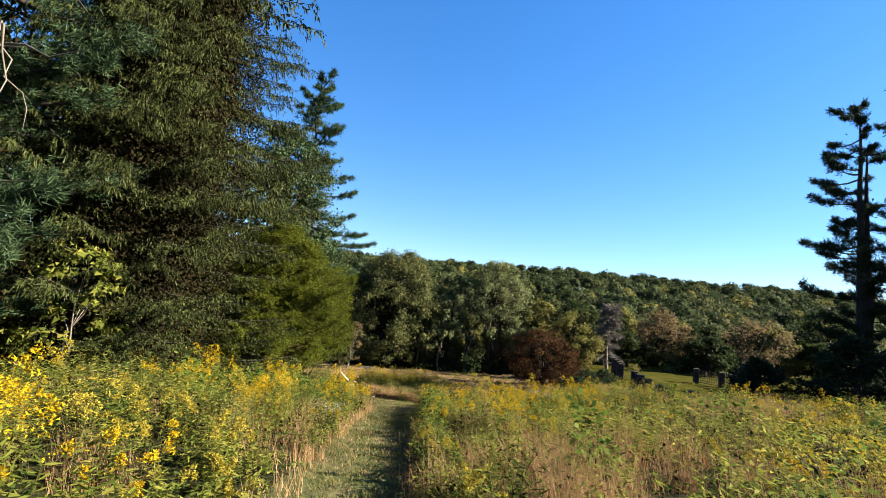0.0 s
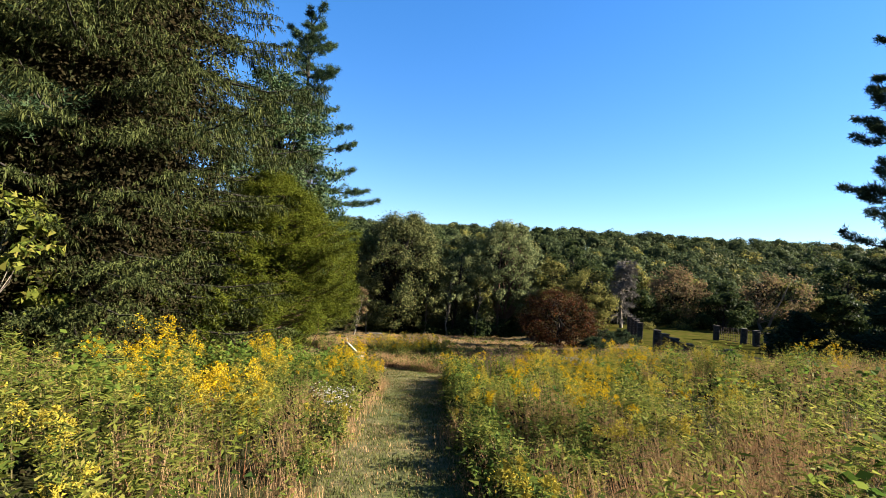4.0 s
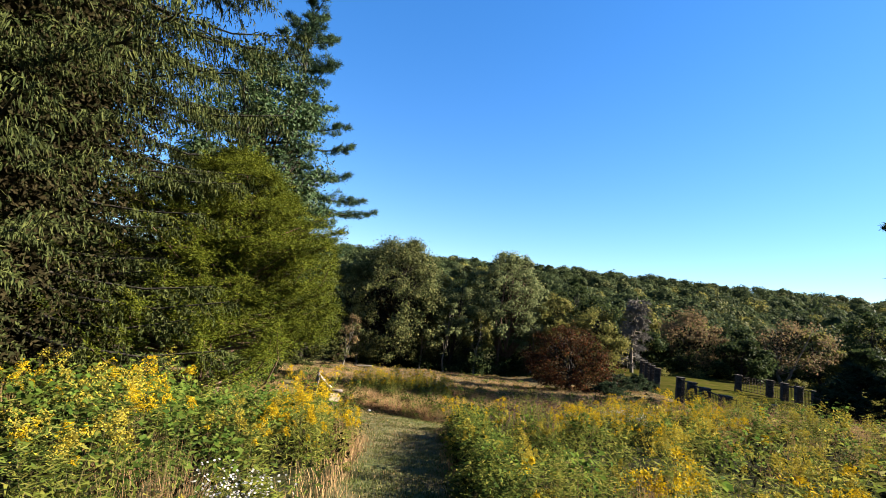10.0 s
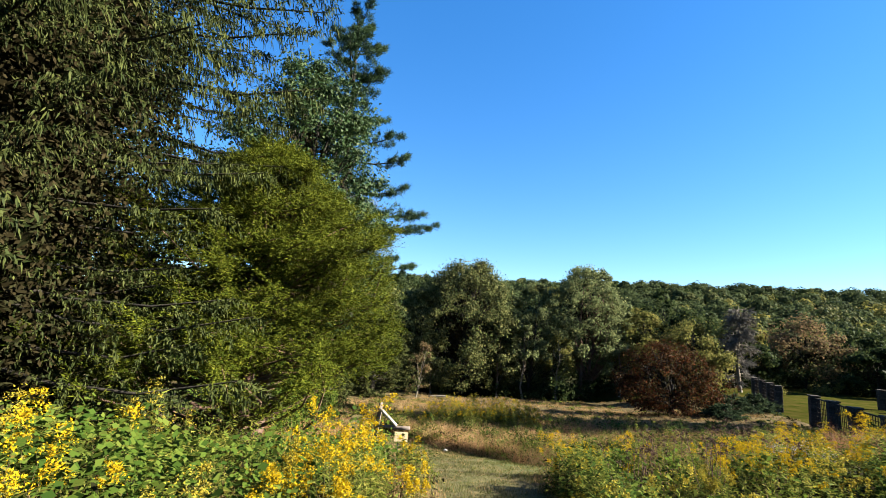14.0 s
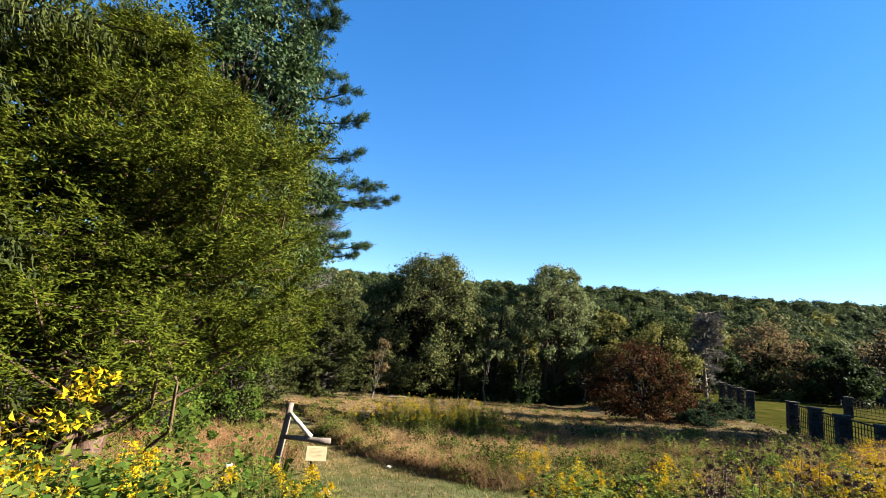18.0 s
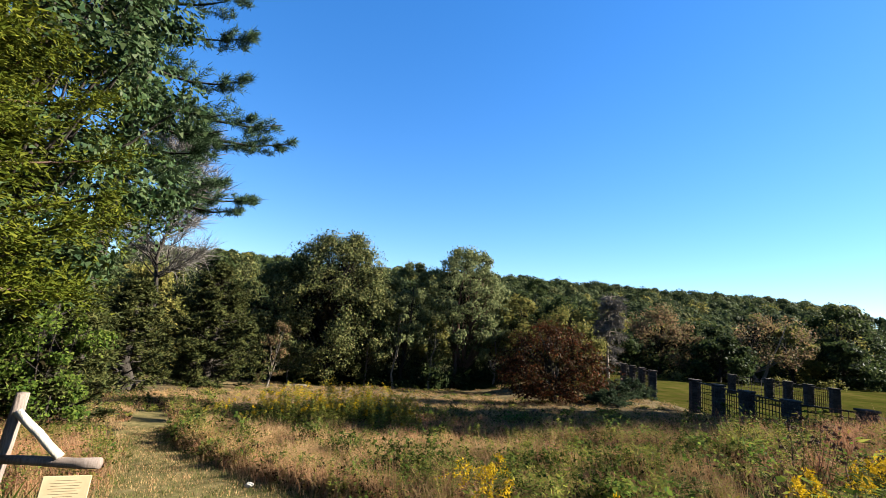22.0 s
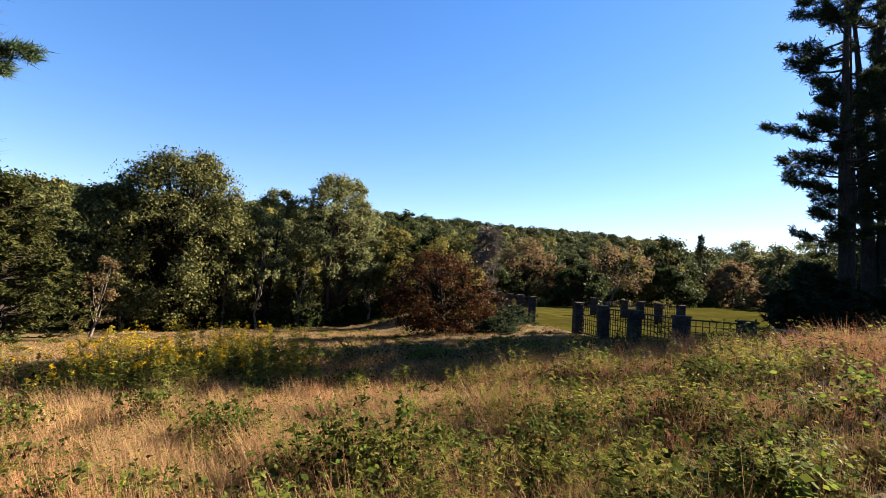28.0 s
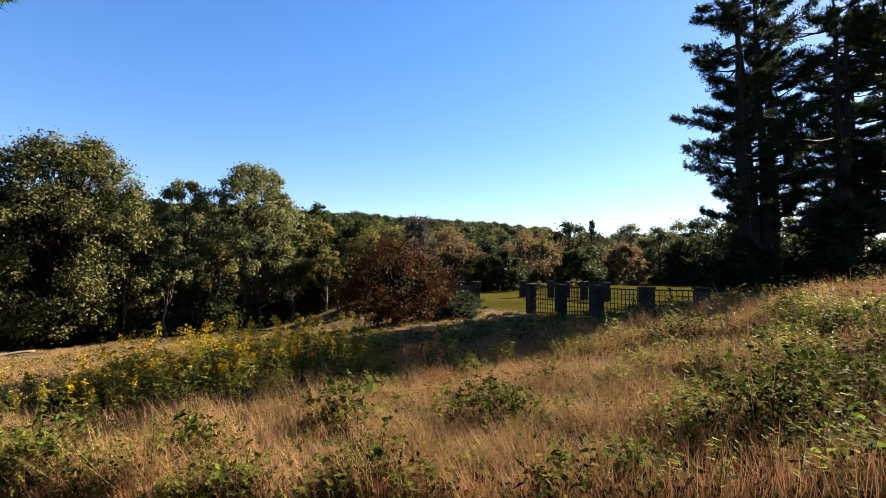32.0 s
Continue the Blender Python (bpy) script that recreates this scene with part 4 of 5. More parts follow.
def pillar(x, y, top, w=0.56, n=9, group="stone garden pillars"):
    z = float(ground(x, y)) - 0.15
    h = top - z
    e = thing("garden_pillar", x, y, z, "square dark fieldstone pillar with a flat cap", "pillar", group)
    e.rotation_euler[2] = radians(-13 + rng.normal(0, 2))
    part("core", box(w - 0.06, w - 0.06, h - 0.1, (0, 0, (h - 0.1) / 2), 0.0), M_MORTAR, e)
    part("cap", box(w + 0.1, w + 0.1, 0.1, (0, 0, h - 0.05), 0.02), M_STONE, e, "flat dark capstone")
    STONES.append((e, h - 0.1, w, n))
    return e


def panel(a, b, top, drop, mesh_w=0.26, group="trellis panels"):
    """Square wooden lattice between two pillars, with a rail on top."""
    a, b = np.array(a, float), np.array(b, float)
    d = b - a
    L = np.hypot(*d)
    d /= L
    ang = math.atan2(d[1], d[0])
    a2 = a + d * 0.33
    L -= 0.66
    e = thing("trellis_panel", a2[0], a2[1], top - drop, "dark square wooden trellis panel between stone pillars", "trellis", group)
    e.rotation_euler[2] = ang
    part("top_rail", box(L, 0.09, 0.07, (L / 2, 0, drop - 0.12), 0.01), M_TRELLIS, e)
    part("bottom_rail", box(L, 0.07, 0.07, (L / 2, 0, 0.05), 0.01), M_TRELLIS, e)
    k = max(2, int(L / mesh_w))
    sm = bpy.data.meshes.new("slat")
    bm = box(0.035, 0.03, drop - 0.2, (0, 0, drop / 2 - 0.03), 0)
    bm.to_mesh(sm)
    bm.free()
    sm.materials.append(M_TRELLIS)
    for i in range(1, k):
        o = part_mesh("slat", sm, e)
        o.location = (L * i / k, 0, 0)
    hm = bpy.data.meshes.new("cross_slat")
    bm = box(L, 0.03, 0.035, (L / 2, 0.031, 0), 0)
    bm.to_mesh(hm)
    bm.free()
    hm.materials.append(M_TRELLIS)
    rows = max(2, int(drop / 0.3))
    for i in range(1, rows):
        o = part_mesh("cross_slat", hm, e)
        o.location = (0, 0, 0.05 + (drop - 0.17) * i / rows)
    return e


def rail(a, b, za, zb, r=0.05, label="grey weathered round rail on stone pillars"):
    g = Geo()
    a3, b3 = np.array((*a, za)), np.array((*b, zb))
    p = bent((0, 0, 0), b3 - a3, 6, 0.012)
    g.tube(p, [r] * 6, 7)
    o = new("fence_rail", g.mesh("fence_rail", [M_RAIL], True))
    o.location = a3
    return tagged(o, label, "rail")


NEAR = [(19.7, 48.6), (18.9, 45.2), (18.1, 41.9), (17.4, 38.3), (19.2, 36.4)]
FAR = [(33.6, 63.2), (35.4, 60.6), (35.6, 58.6), (35.0, 55.8), (34.2, 52.6)]
PERG = [(21.5, 56.9), (22.6, 60.6), (23.6, 64.2), (24.6, 68.0)]
TOP = -2.35
for q in NEAR + FAR:
    pillar(*q, TOP)
for q in PERG:
    pillar(*q, TOP, 0.5)
for run in (NEAR, FAR, PERG):
    for a, b in zip(run[:-1], run[1:]):
        zg = max(float(ground(*a)), float(ground(*b)))
        panel(a, b, TOP - 0.05, TOP - 0.05 - zg - 0.1)
rail(NEAR[4], (23, 33), TOP - 0.3, TOP - 0.35, 0.06)

# ---- trail sign and posts ----


def round_bar(a, b, r0, r1, k=5, wob=0.004, sides=10):
    g = Geo()
    p = bent(a, b, k, wob)
    g.tube(p, np.linspace(r0, r1, k), sides)
    n = len(g.v[0])
    g.add(np.array(p[0])[None], [[0, 0, 0]][:0])
    me_v = g.v[0]
    g.v[0] = np.concatenate([me_v, [p[0], p[-1]]])
    g.n += 2
    caps = [[n, (j + 1) % sides, j] for j in range(sides)] + [[n + 1, n - sides + j, n - sides + (j + 1) % sides] for j in range(sides)]
    g.f.append(np.array(caps))
    g.m.append(np.zeros(len(caps), int))
    return g


def trail_sign():
    x, y = -4.45, 22.4
    z = float(ground(x, y)) - 0.1
    e = thing("trail_sign", x, y, z, "rough timber trail sign post with a braced arm", "sign post")
    part_mesh("post", round_bar((-0.15, 0, -0.05), (0.02, 0, 1.57), 0.06, 0.05).mesh("post", [M_POST], True), e)
    part_mesh("arm", round_bar((0.0, -0.06, 1.03), (0.80, -0.07, 1.05), 0.036, 0.046).mesh("arm", [M_POST], True), e)
    part_mesh("brace", round_bar((0.045, -0.05, 1.42), (0.47, -0.07, 1.08), 0.036, 0.036).mesh("brace", [M_PALEPOST], True), e, "pale sawn diagonal brace")
    board = thing("notice_board", x + 0.63, y - 0.2, z + 0.06, "cream notice board on a dark metal leg", "sign")
    board.rotation_euler[2] = radians(28)
    part("panel", box(0.335, 0.02, 0.225, (0, 0, 0.80), 0.006, pose(0, 0, 0, -14, 3, 0)), M_SIGN, board, "cream panel with faint lines of writing")
    part("leg", box(0.03, 0.022, 0.80, (-0.06, 0.03, 0.33), 0.004), M_STEEL, board)
    for i in range(8):
        u = 0.078 - 0.02 * i
        w = (0.14, 0.21, 0.19, 0.22, 0.17, 0.20, 0.13, 0.11)[i]
        bm = box(w, 0.002, 0.0022, (0, -0.0125, u), 0)
        bmesh.ops.transform(bm, matrix=Matrix.Translation((0, 0, 0.80)) @ pose(0, 0, 0, -14, 3, 0), verts=bm.verts)
        part("text_line", bm, M_INK, board)


def stub_post(x, y, h, label):
    z = float(ground(x, y)) - 0.1
    e = thing("stub_post", x, y, z, label, "post", "stub posts by the path")
    part_mesh("post", round_bar((-0.03, 0, 0), (0.03, 0, h), 0.06, 0.055).mesh("post", [M_POST], True), e)
    part_mesh("sawn_top", round_bar((0.03, 0, h - 0.01), (0.033, 0, h + 0.06), 0.058, 0.054, 3).mesh("sawn_top", [M_PALEPOST], True), e, "pale sawn end")


trail_sign()
stub_post(-4.85, 21.3, 0.62, "short round wooden post with a pale sawn top")



def iris_clump(x, y):
    z = float(ground(x, y))
    e = thing("iris_clump", x, y, z, "clump of long green sword-shaped leaves by the sign", "plant")
    for i in range(34):
        g = Geo()
        a, h = rng.uniform(0, 2 * np.pi), rng.uniform(0.4, 0.75)
        f = np.array([math.cos(a) * 0.16, math.sin(a) * 0.12, 0]) * rng.uniform(0.2, 1)
        o = np.array([math.cos(a), math.sin(a), 0]) * rng.uniform(0.05, 0.3)
        sd = np.array([-math.sin(a), math.cos(a), 0]) * 0.016
        p = [f, f + o * 0.4 + (0, 0, h * 0.6), f + o * 1.3 + (0, 0, h)]
        g.add([p[0] - sd, p[0] + sd, p[1] + sd, p[1] - sd, p[2]], [[0, 1, 2, 3]])
        g.f.append(np.array([[3, 2, 4]]))
        g.m.append(np.zeros(1, int))
        part_mesh("leaf", g.mesh("leaf", [M_VINE]), e)


def seedhead_plant(x, y, h):
    """Dead stalks with dark seed heads."""
    z = float(ground(x, y))
    e = thing("seedhead_plant", x, y, z, "tall brown dead stalks with dark seed heads", "plant", "dead seedhead plants")
    for i in range(9):
        tip = np.array([rng.normal(0, 0.22), rng.normal(0, 0.22), h * rng.uniform(0.75, 1.1)])
        g = Geo()
        g.tube(bent((tip[0] * 0.2, tip[1] * 0.2, 0), tip, 5, 0.015), [0.006, 0.005, 0.005, 0.004, 0.003], 4)
        st = part_mesh("stalk", g.mesh("stalk", [M_REDBARK]), e)
        for k in range(3):
            d = Geo()
            q = tip + rng.normal(0, 0.06, 3) * (1, 1, 0.7)
            ax = unit(rng.normal(0, 0.5, (26, 3)) + (0, 0, 0.35))
            d.leaves(np.tile(q, (26, 1)), ax, side_of(ax), rng.uniform(0.02, 0.045, 26), 0.012, 0, 0.5, True)
            part_mesh("seed_head", d.mesh("seed_head", [M_REDBARK]), st)


def aster_clump(x, y, h, n):
    """Bushy wild aster: leafy stems, each with its spray of small white daisies."""
    e = thing("aster_clump", x, y, float(ground(x, y)), "bushy wild aster covered in small white daisies", "wildflower", "white asters in the meadow")
    d = Geo()
    for i in range(n):
        g = Geo()
        tip = np.array([rng.normal(0, 0.2), rng.normal(0, 0.2), h * rng.uniform(0.7, 1.1)])
        p = bent((tip[0] * 0.2, tip[1] * 0.2, 0), tip, 5, 0.02)
        g.tube(p, [0.005, 0.004, 0.004, 0.003, 0.002], 4)
        u = rng.uniform(0.2, 1, 26)
        c = np.stack([np.interp(u, np.linspace(0, 1, 5), p[:, j]) for j in range(3)], 1)
        ax = unit(rng.normal(0, 0.7, c.shape) + (0, 0, 0.3))
        g.leaves(c, ax, side_of(ax), rng.uniform(0.03, 0.07, 26), 0.012, 1)
        part_mesh("stem", g.mesh("stem", [M_STEM, M_WEED]), e)
        for q in tip + rng.normal(0, 0.07, (11, 3)) * (1, 1, 0.8) - (0, 0, 0.03):
            up = unit(np.array([0.2, -0.3, 0.9]) + rng.normal(0, 0.35, 3))
            a = side_of(up[None])[0]
            b = np.cross(up, a)
            w = np.arange(8) * np.pi / 4
            ax = np.cos(w)[:, None] * a + np.sin(w)[:, None] * b + 0.15 * up
            d.leaves(np.tile(q, (8, 1)), ax, np.cross(up, ax), 0.013, 0.007, 0, 0.55, True)
            d.leaves(q + 0.002 * up + 0 * ax[:4], ax[::2], np.cross(up, ax[::2]), 0.004, 0.005, 1)
    tagged(part_mesh("daisies", d.mesh("daisies", [M_DAISY, M_GOLD]), e), "small white daisies with yellow middles", kind="stuff")


def stone(x, y, r, label, mat):
    bm = bmesh.new()
    bmesh.ops.create_icosphere(bm, subdivisions=2, radius=r)
    for v in bm.verts:
        v.co *= 1 + 0.25 * noise.noise(v.co / r * 1.4 + Vector((x, y, 0)))
        v.co.z *= 0.65
    me = bpy.data.meshes.new("stone")
    bm.to_mesh(me)
    bm.free()
    me.materials.append(mat)
    o = new("stone", me)
    o.location = (x, y, float(ground(x, y)) + r * 0.4)
    tagged(o, label, "stone", "pale stones by the path")


iris_clump(-4.35, 22.15)
iris_clump(-4.85, 22.55)
for (qx, qy, qh) in [(1.1, 19.3, 1.15), (1.5, 19.7, 1.2), (0.7, 19.0, 1.0), (2.2, 19.9, 1.2), (2.9, 19.4, 1.15), (1.8, 18.6, 1.1), (3.8, 23.2, 1.25), (4.2, 22.9, 0.95)]:
    seedhead_plant(qx, qy, qh)
for (qx, qy, qh, qn) in [(4.5, 21.7, 0.8, 34), (5.1, 22.1, 0.75, 30), (-2.5, 12.0, 0.5, 16), (-2.3, 11.7, 0.45, 10)]:
    aster_clump(qx, qy, qh, qn)
stone(-3.65, 22.4, 0.11, "pale rounded stone beside the mown path", M_PALEPOST)
stone(-3.35, 21.75, 0.09, "pale rounded stone beside the mown path", M_PALEPOST)
stone(-3.2, 25.9, 0.07, "pale rounded stone in the grass edge", M_PALEPOST)


def fallen_log(x, y, length, turn):
    z = float(ground(x, y)) + 0.15
    o = new("fallen_log", round_bar((-length / 2, 0, 0), (length / 2, 0, 0.12), 0.13, 0.09, 6, 0.03).mesh("fallen_log", [M_PALEBARK], True))
    o.location, o.rotation_euler[2] = (x, y, z), turn
    tagged(o, "pale fallen log at the foot of the wood", "log")


fallen_log(-10.5, 72, 2.4, 0.2)
for (qx, qy, qr) in [(36, 77, 1.6), (39.5, 78, 1.9), (44, 77, 1.5), (30, 74.5, 1.4), (49, 75, 1.6), (55, 73, 1.5)]:
    broadleaf("low_shrub", qx, qy, qr * 0.8, qr, M_OLIVE, "low olive-brown shrub at the lawn's edge", 900, 0.16, 0.05, M_BARK, 0.05, 18, 3, category="shrub", group="low shrubs by the lawn")
for (qx, qy, qh, qr) in [(16.4, 53.5, 1.7, 2.2), (19.0, 55.5, 1.5, 1.8), (14.5, 50.5, 1.0, 1.6)]:
    yew("spreading_juniper", qx, qy, qh, qr, M_DARKPINE, "low dark spreading juniper by the pillars", 40, 16, 8, 0.2, category="shrub", trunk=0.08)
broadleaf("vine_clad_tree", -12.6, 68, 7.5, 1.3, M_BROWN, "thin leaning trunk clad in rusty vine", 1600, 0.2, 0.05, M_PALEBARK, 0.1, 22, 1, (1.2, 0), fill=1.3)
for (qx, qy, qh, qr) in [(-10.4, 27.0, 2.9, 1.7), (-12.5, 25.5, 2.8, 1.8), (-8.9, 26.2, 1.9, 1.2), (-9.9, 31.2, 3.4, 1.4), (-12.2, 33.0, 2.8, 1.8)]:
    broadleaf("understorey_shrub", qx, qy, qh, qr, M_VINE, "leafy green shrub in the shade of a yew", 4200, 0.09, 0.05, M_BARK, 0.05, 22, 3, category="shrub", group="shrubs under the yew")

# ---- meadow ----


def scatter(x0, x1, y0, y1, per_m2, gap=0.05):
    k = int((x1 - x0) * (y1 - y0) * per_m2)
    x, y = rng.uniform(x0, x1, k), rng.uniform(y0, y1, k)
    ok = path_gap(x, y) > gap
    return x[ok], y[ok]


def wave(x, y, s, seed):
    """Smooth pseudo-random field, about 0 to 1."""
    return 0.5 + 0.25 * (np.sin(x * s + seed) * np.cos(y * s * 1.3 + 2 * seed) + np.sin((x + y) * s * 0.7 + 3 * seed) + 0.6 * np.sin((x - 2 * y) * s * 1.9 + seed * 1.7) * np.cos(x * s * 2.3))


def goldenrod(g, x, y, h, leaf_n=24, plumes=6, beads=7, leaf=0.10, bead=0.03, mats=(0, 1, 2), low=0.12, fine=False, slim=0.3):
    """Upright leafy stems, with arching plumes of tiny florets if plumes is set; bulk rows."""
    k = len(x)
    if k == 0:
        return
    base = np.stack([x, y, ground(x, y)], 1)
    lean = rng.normal(0, 0.16, (k, 3)) * (1, 1, 0) + (-0.05, -0.03, 1)
    tip = base + lean * h[:, None]
    up = unit(tip - base)
    g.leaves(base, up, side_of(up), h, 0.012, mats[2], 0.3)
    u = rng.uniform(low, 0.97, (k, leaf_n))
    c = base[:, None] + (tip - base)[:, None] * u[..., None]
    a = rng.uniform(0, 2 * np.pi, (k, leaf_n))
    ax = unit(np.stack([np.cos(a), np.sin(a), rng.uniform(-0.45, 0.6, (k, leaf_n))], -1))
    L = leaf * rng.uniform(0.6, 1.25, (k, leaf_n)) * (1.3 - 0.6 * u)
    ax = ax.reshape(-1, 3)
    flat = unit(np.cross(ax, unit(np.array([0, 0, 1.0]) + rng.normal(0, 0.5, ax.shape))))
    g.leaves(c.reshape(-1, 3), ax, flat, L.ravel(), L.ravel() * slim, mats[0], 0.4, fine)
    if plumes:
        a = rng.uniform(0, 2 * np.pi, (k, 1)) + rng.normal(0, 0.75, (k, plumes))
        v = rng.uniform(0, 1, (k, plumes))
        pl = rng.uniform(0.10, 0.22, (k, plumes)) * (0.4 + 0.8 * v) * np.clip(h, 0.5, 1.1)[:, None]
        st = tip[:, None] + up[:, None] * (0.05 - v * 0.2 * np.clip(h, 0.5, 1.2)[:, None])[..., None]
        w = np.linspace(0.05, 1, beads)
        r = pl[..., None] * w
        rise = pl[..., None] * (0.85 * w - 0.95 * w ** 2)
        c = st[:, :, None] + np.stack([np.cos(a)[..., None] * r - 0.35 * r, np.sin(a)[..., None] * r, rise], -1)
        c = c.reshape(-1, 3) + rng.normal(0, 0.008, (k * plumes * beads, 3))
        along = np.repeat(np.stack([np.cos(a), np.sin(a), 0 * a], -1).reshape(-1, 3), beads, 0)
        ax = unit(along * 0.7 + rng.normal(0, 0.5, c.shape) + (0, 0, 0.3))
        L = bead * rng.uniform(0.7, 1.5, len(c))
        g.leaves(c, ax, side_of(ax), L, L * 0.6, mats[1])


def broad_weed(g, x, y, h, n=22, leaf=0.13, aspect=0.55, mat=0, low=0.1, fine=False, wide=0.12):
    """Leafy vines and brambles: leaves held level over a mound."""
    k = len(x)
    if k == 0:
        return
    z = ground(x, y)
    c = np.stack([np.repeat(x, n), np.repeat(y, n), np.repeat(z, n)], 1)
    c += rng.normal(0, wide, c.shape) * (1, 1, 0)
    c[:, 2] += np.repeat(h, n) * (low + (1 - low) * rng.uniform(0, 1, k * n) ** 0.6)
    a = rng.uniform(0, 2 * np.pi, k * n)
    ax = unit(np.stack([np.cos(a), np.sin(a), rng.uniform(-0.8, 0.5, k * n)], 1))
    flat = unit(np.cross(ax, unit(np.array([0.3, -0.1, 0.8]) + rng.normal(0, 0.5, ax.shape))))
    L = leaf * rng.uniform(0.5, 1.3, k * n)
    g.leaves(c, ax, flat, L, L * aspect, mat, 0.45, fine or aspect > 0.5)


def bramble(g, x, y, h, n=9, leaf=0.07, mat=8, wide=0.16, low=0.25):
    """Arching canes whose leaves stand in threes, each three in one plane."""
    k = len(x)
    if k == 0:
        return
    X, Y = np.repeat(x, n), np.repeat(y, n)
    c = np.stack([X, Y, ground(X, Y)], 1) + rng.normal(0, wide, (k * n, 3)) * (1, 1, 0)
    c[:, 2] += np.repeat(h, n) * (low + (1.04 - low) * rng.uniform(0, 1, k * n) ** 0.7)
    a = rng.uniform(0, 2 * np.pi, k * n)
    ax = unit(np.stack([np.cos(a), np.sin(a), rng.uniform(-0.7, 0.25, k * n)], 1))
    up = unit(np.array([0.15, -0.1, 0.8]) + rng.normal(0, 0.6, ax.shape))
    across = unit(np.cross(ax, up))
    L = leaf * rng.uniform(0.55, 1.35, k * n)
    for turn, share in ((0, 1.15), (1.25, 0.85), (-1.25, 0.85)):
        way = ax * math.cos(turn) + across * math.sin(turn)
        g.leaves(c + way * L[:, None] * 0.15, way, unit(np.cross(way, np.cross(across, ax) + rng.normal(0, 0.25, ax.shape))), L * share, L * share * 0.72, mat, 0.45, 2)
    foot = np.stack([x, y, ground(x, y)], 1)[:, None] + rng.normal(0, 0.06, (k, 3, 3)) * (1, 1, 0)
    lean = unit(rng.normal(0, 0.5, (k, 3, 3)) * (1, 1, 0) + (0, 0, 1)).reshape(-1, 3)
    g.leaves(foot.reshape(-1, 3), lean, side_of(lean), np.repeat(h, 3) * rng.uniform(0.7, 1.2, 3 * k), 0.006, 10, 0.3)


def blades(g, x, y, h, n=6, width=0.008, spread=0.3, mat=0, droop=0.25, foot=0.08):
    """Tufts of thin grass blades, bent near the tip."""
    k = len(x) * n
    if k == 0:
        return
    X, Y = np.repeat(x, n), np.repeat(y, n)
    b = np.stack([X, Y, ground(X, Y)], 1) + rng.normal(0, foot, (k, 3)) * (1, 1, 0)
    H = np.repeat(h, n) * rng.uniform(0.45, 1.15, k)
    a = rng.uniform(0, 2 * np.pi, k)
    out = np.stack([np.cos(a), np.sin(a), 0 * a], 1) * spread * rng.uniform(0.1, 1, k)[:, None] + (-0.10, -0.03, 0)
    side = unit(np.cross(out, (0, 0, 1)) + rng.normal(0, 0.01, (k, 3)))
    w = (width * rng.uniform(0.6, 1.4, k))[:, None]
    t = b + out * H[:, None] + np.stack([0 * H, 0 * H, H * (1 - droop * 0.4)], 1)
    g.add(np.stack([b - side * w, b + side * w, t], 1), np.arange(3 * k).reshape(k, 3), mat)


def clump_shade_fill(g, cx, cy, R, H, n, mat, size=0.2):
    """Near-black leaves added low in a clump so its hollows read as shaded."""
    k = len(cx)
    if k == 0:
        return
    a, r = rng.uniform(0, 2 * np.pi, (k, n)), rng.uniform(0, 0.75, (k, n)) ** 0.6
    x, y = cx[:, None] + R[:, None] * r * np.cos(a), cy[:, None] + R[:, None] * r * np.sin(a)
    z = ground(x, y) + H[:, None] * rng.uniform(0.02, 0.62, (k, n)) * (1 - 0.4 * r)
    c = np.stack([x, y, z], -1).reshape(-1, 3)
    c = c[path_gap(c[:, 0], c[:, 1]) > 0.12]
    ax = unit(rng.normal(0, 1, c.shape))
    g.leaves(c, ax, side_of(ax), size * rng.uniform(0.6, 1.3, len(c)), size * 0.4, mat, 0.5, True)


def mounds(x0, x1, y0, y1, per_m2, near, floor, gap=0.15):
    """Centres of plant clumps, thinner with distance from the paths."""
    x, y = scatter(x0, x1, y0, y1, per_m2, gap)
    q = path_gap(x, y)
    keep = rng.uniform(size=len(x)) < np.clip(near / (q + 0.5), floor, 1)
    return x[keep], y[keep], q[keep]


def plants_of(cx, cy, R, H, n, edge=0.03):
    """Plants of each clump: dome-shaped heights."""
    k = len(cx)
    r = np.abs(rng.normal(0, 0.5, (k, n)))
    a = rng.uniform(0, 2 * np.pi, (k, n))
    x, y = (cx[:, None] + R[:, None] * r * np.cos(a)).ravel(), (cy[:, None] + R[:, None] * r * np.sin(a)).ravel()
    h = (H[:, None] * np.clip(1 - 0.5 * r ** 2, 0.3, 1) * rng.uniform(0.72, 1.12, (k, n))).ravel()
    gap = path_gap(x, y)
    ok = gap > edge
    return x[ok], y[ok], (h * np.clip(0.55 + gap * 1.2, 0.55, 1))[ok]


MEADOW = [M_WEED, M_GOLD, M_STEM, M_VINE, M_STRAW, M_OCHRE, M_SHADEFILL, M_RUST, M_LEAFY, M_BRAMBLE, M_CANE]
BANDS = ((-1, 2.6, 1.0), (2.6, 6.0, 1.3), (6.0, 60, 1.8))


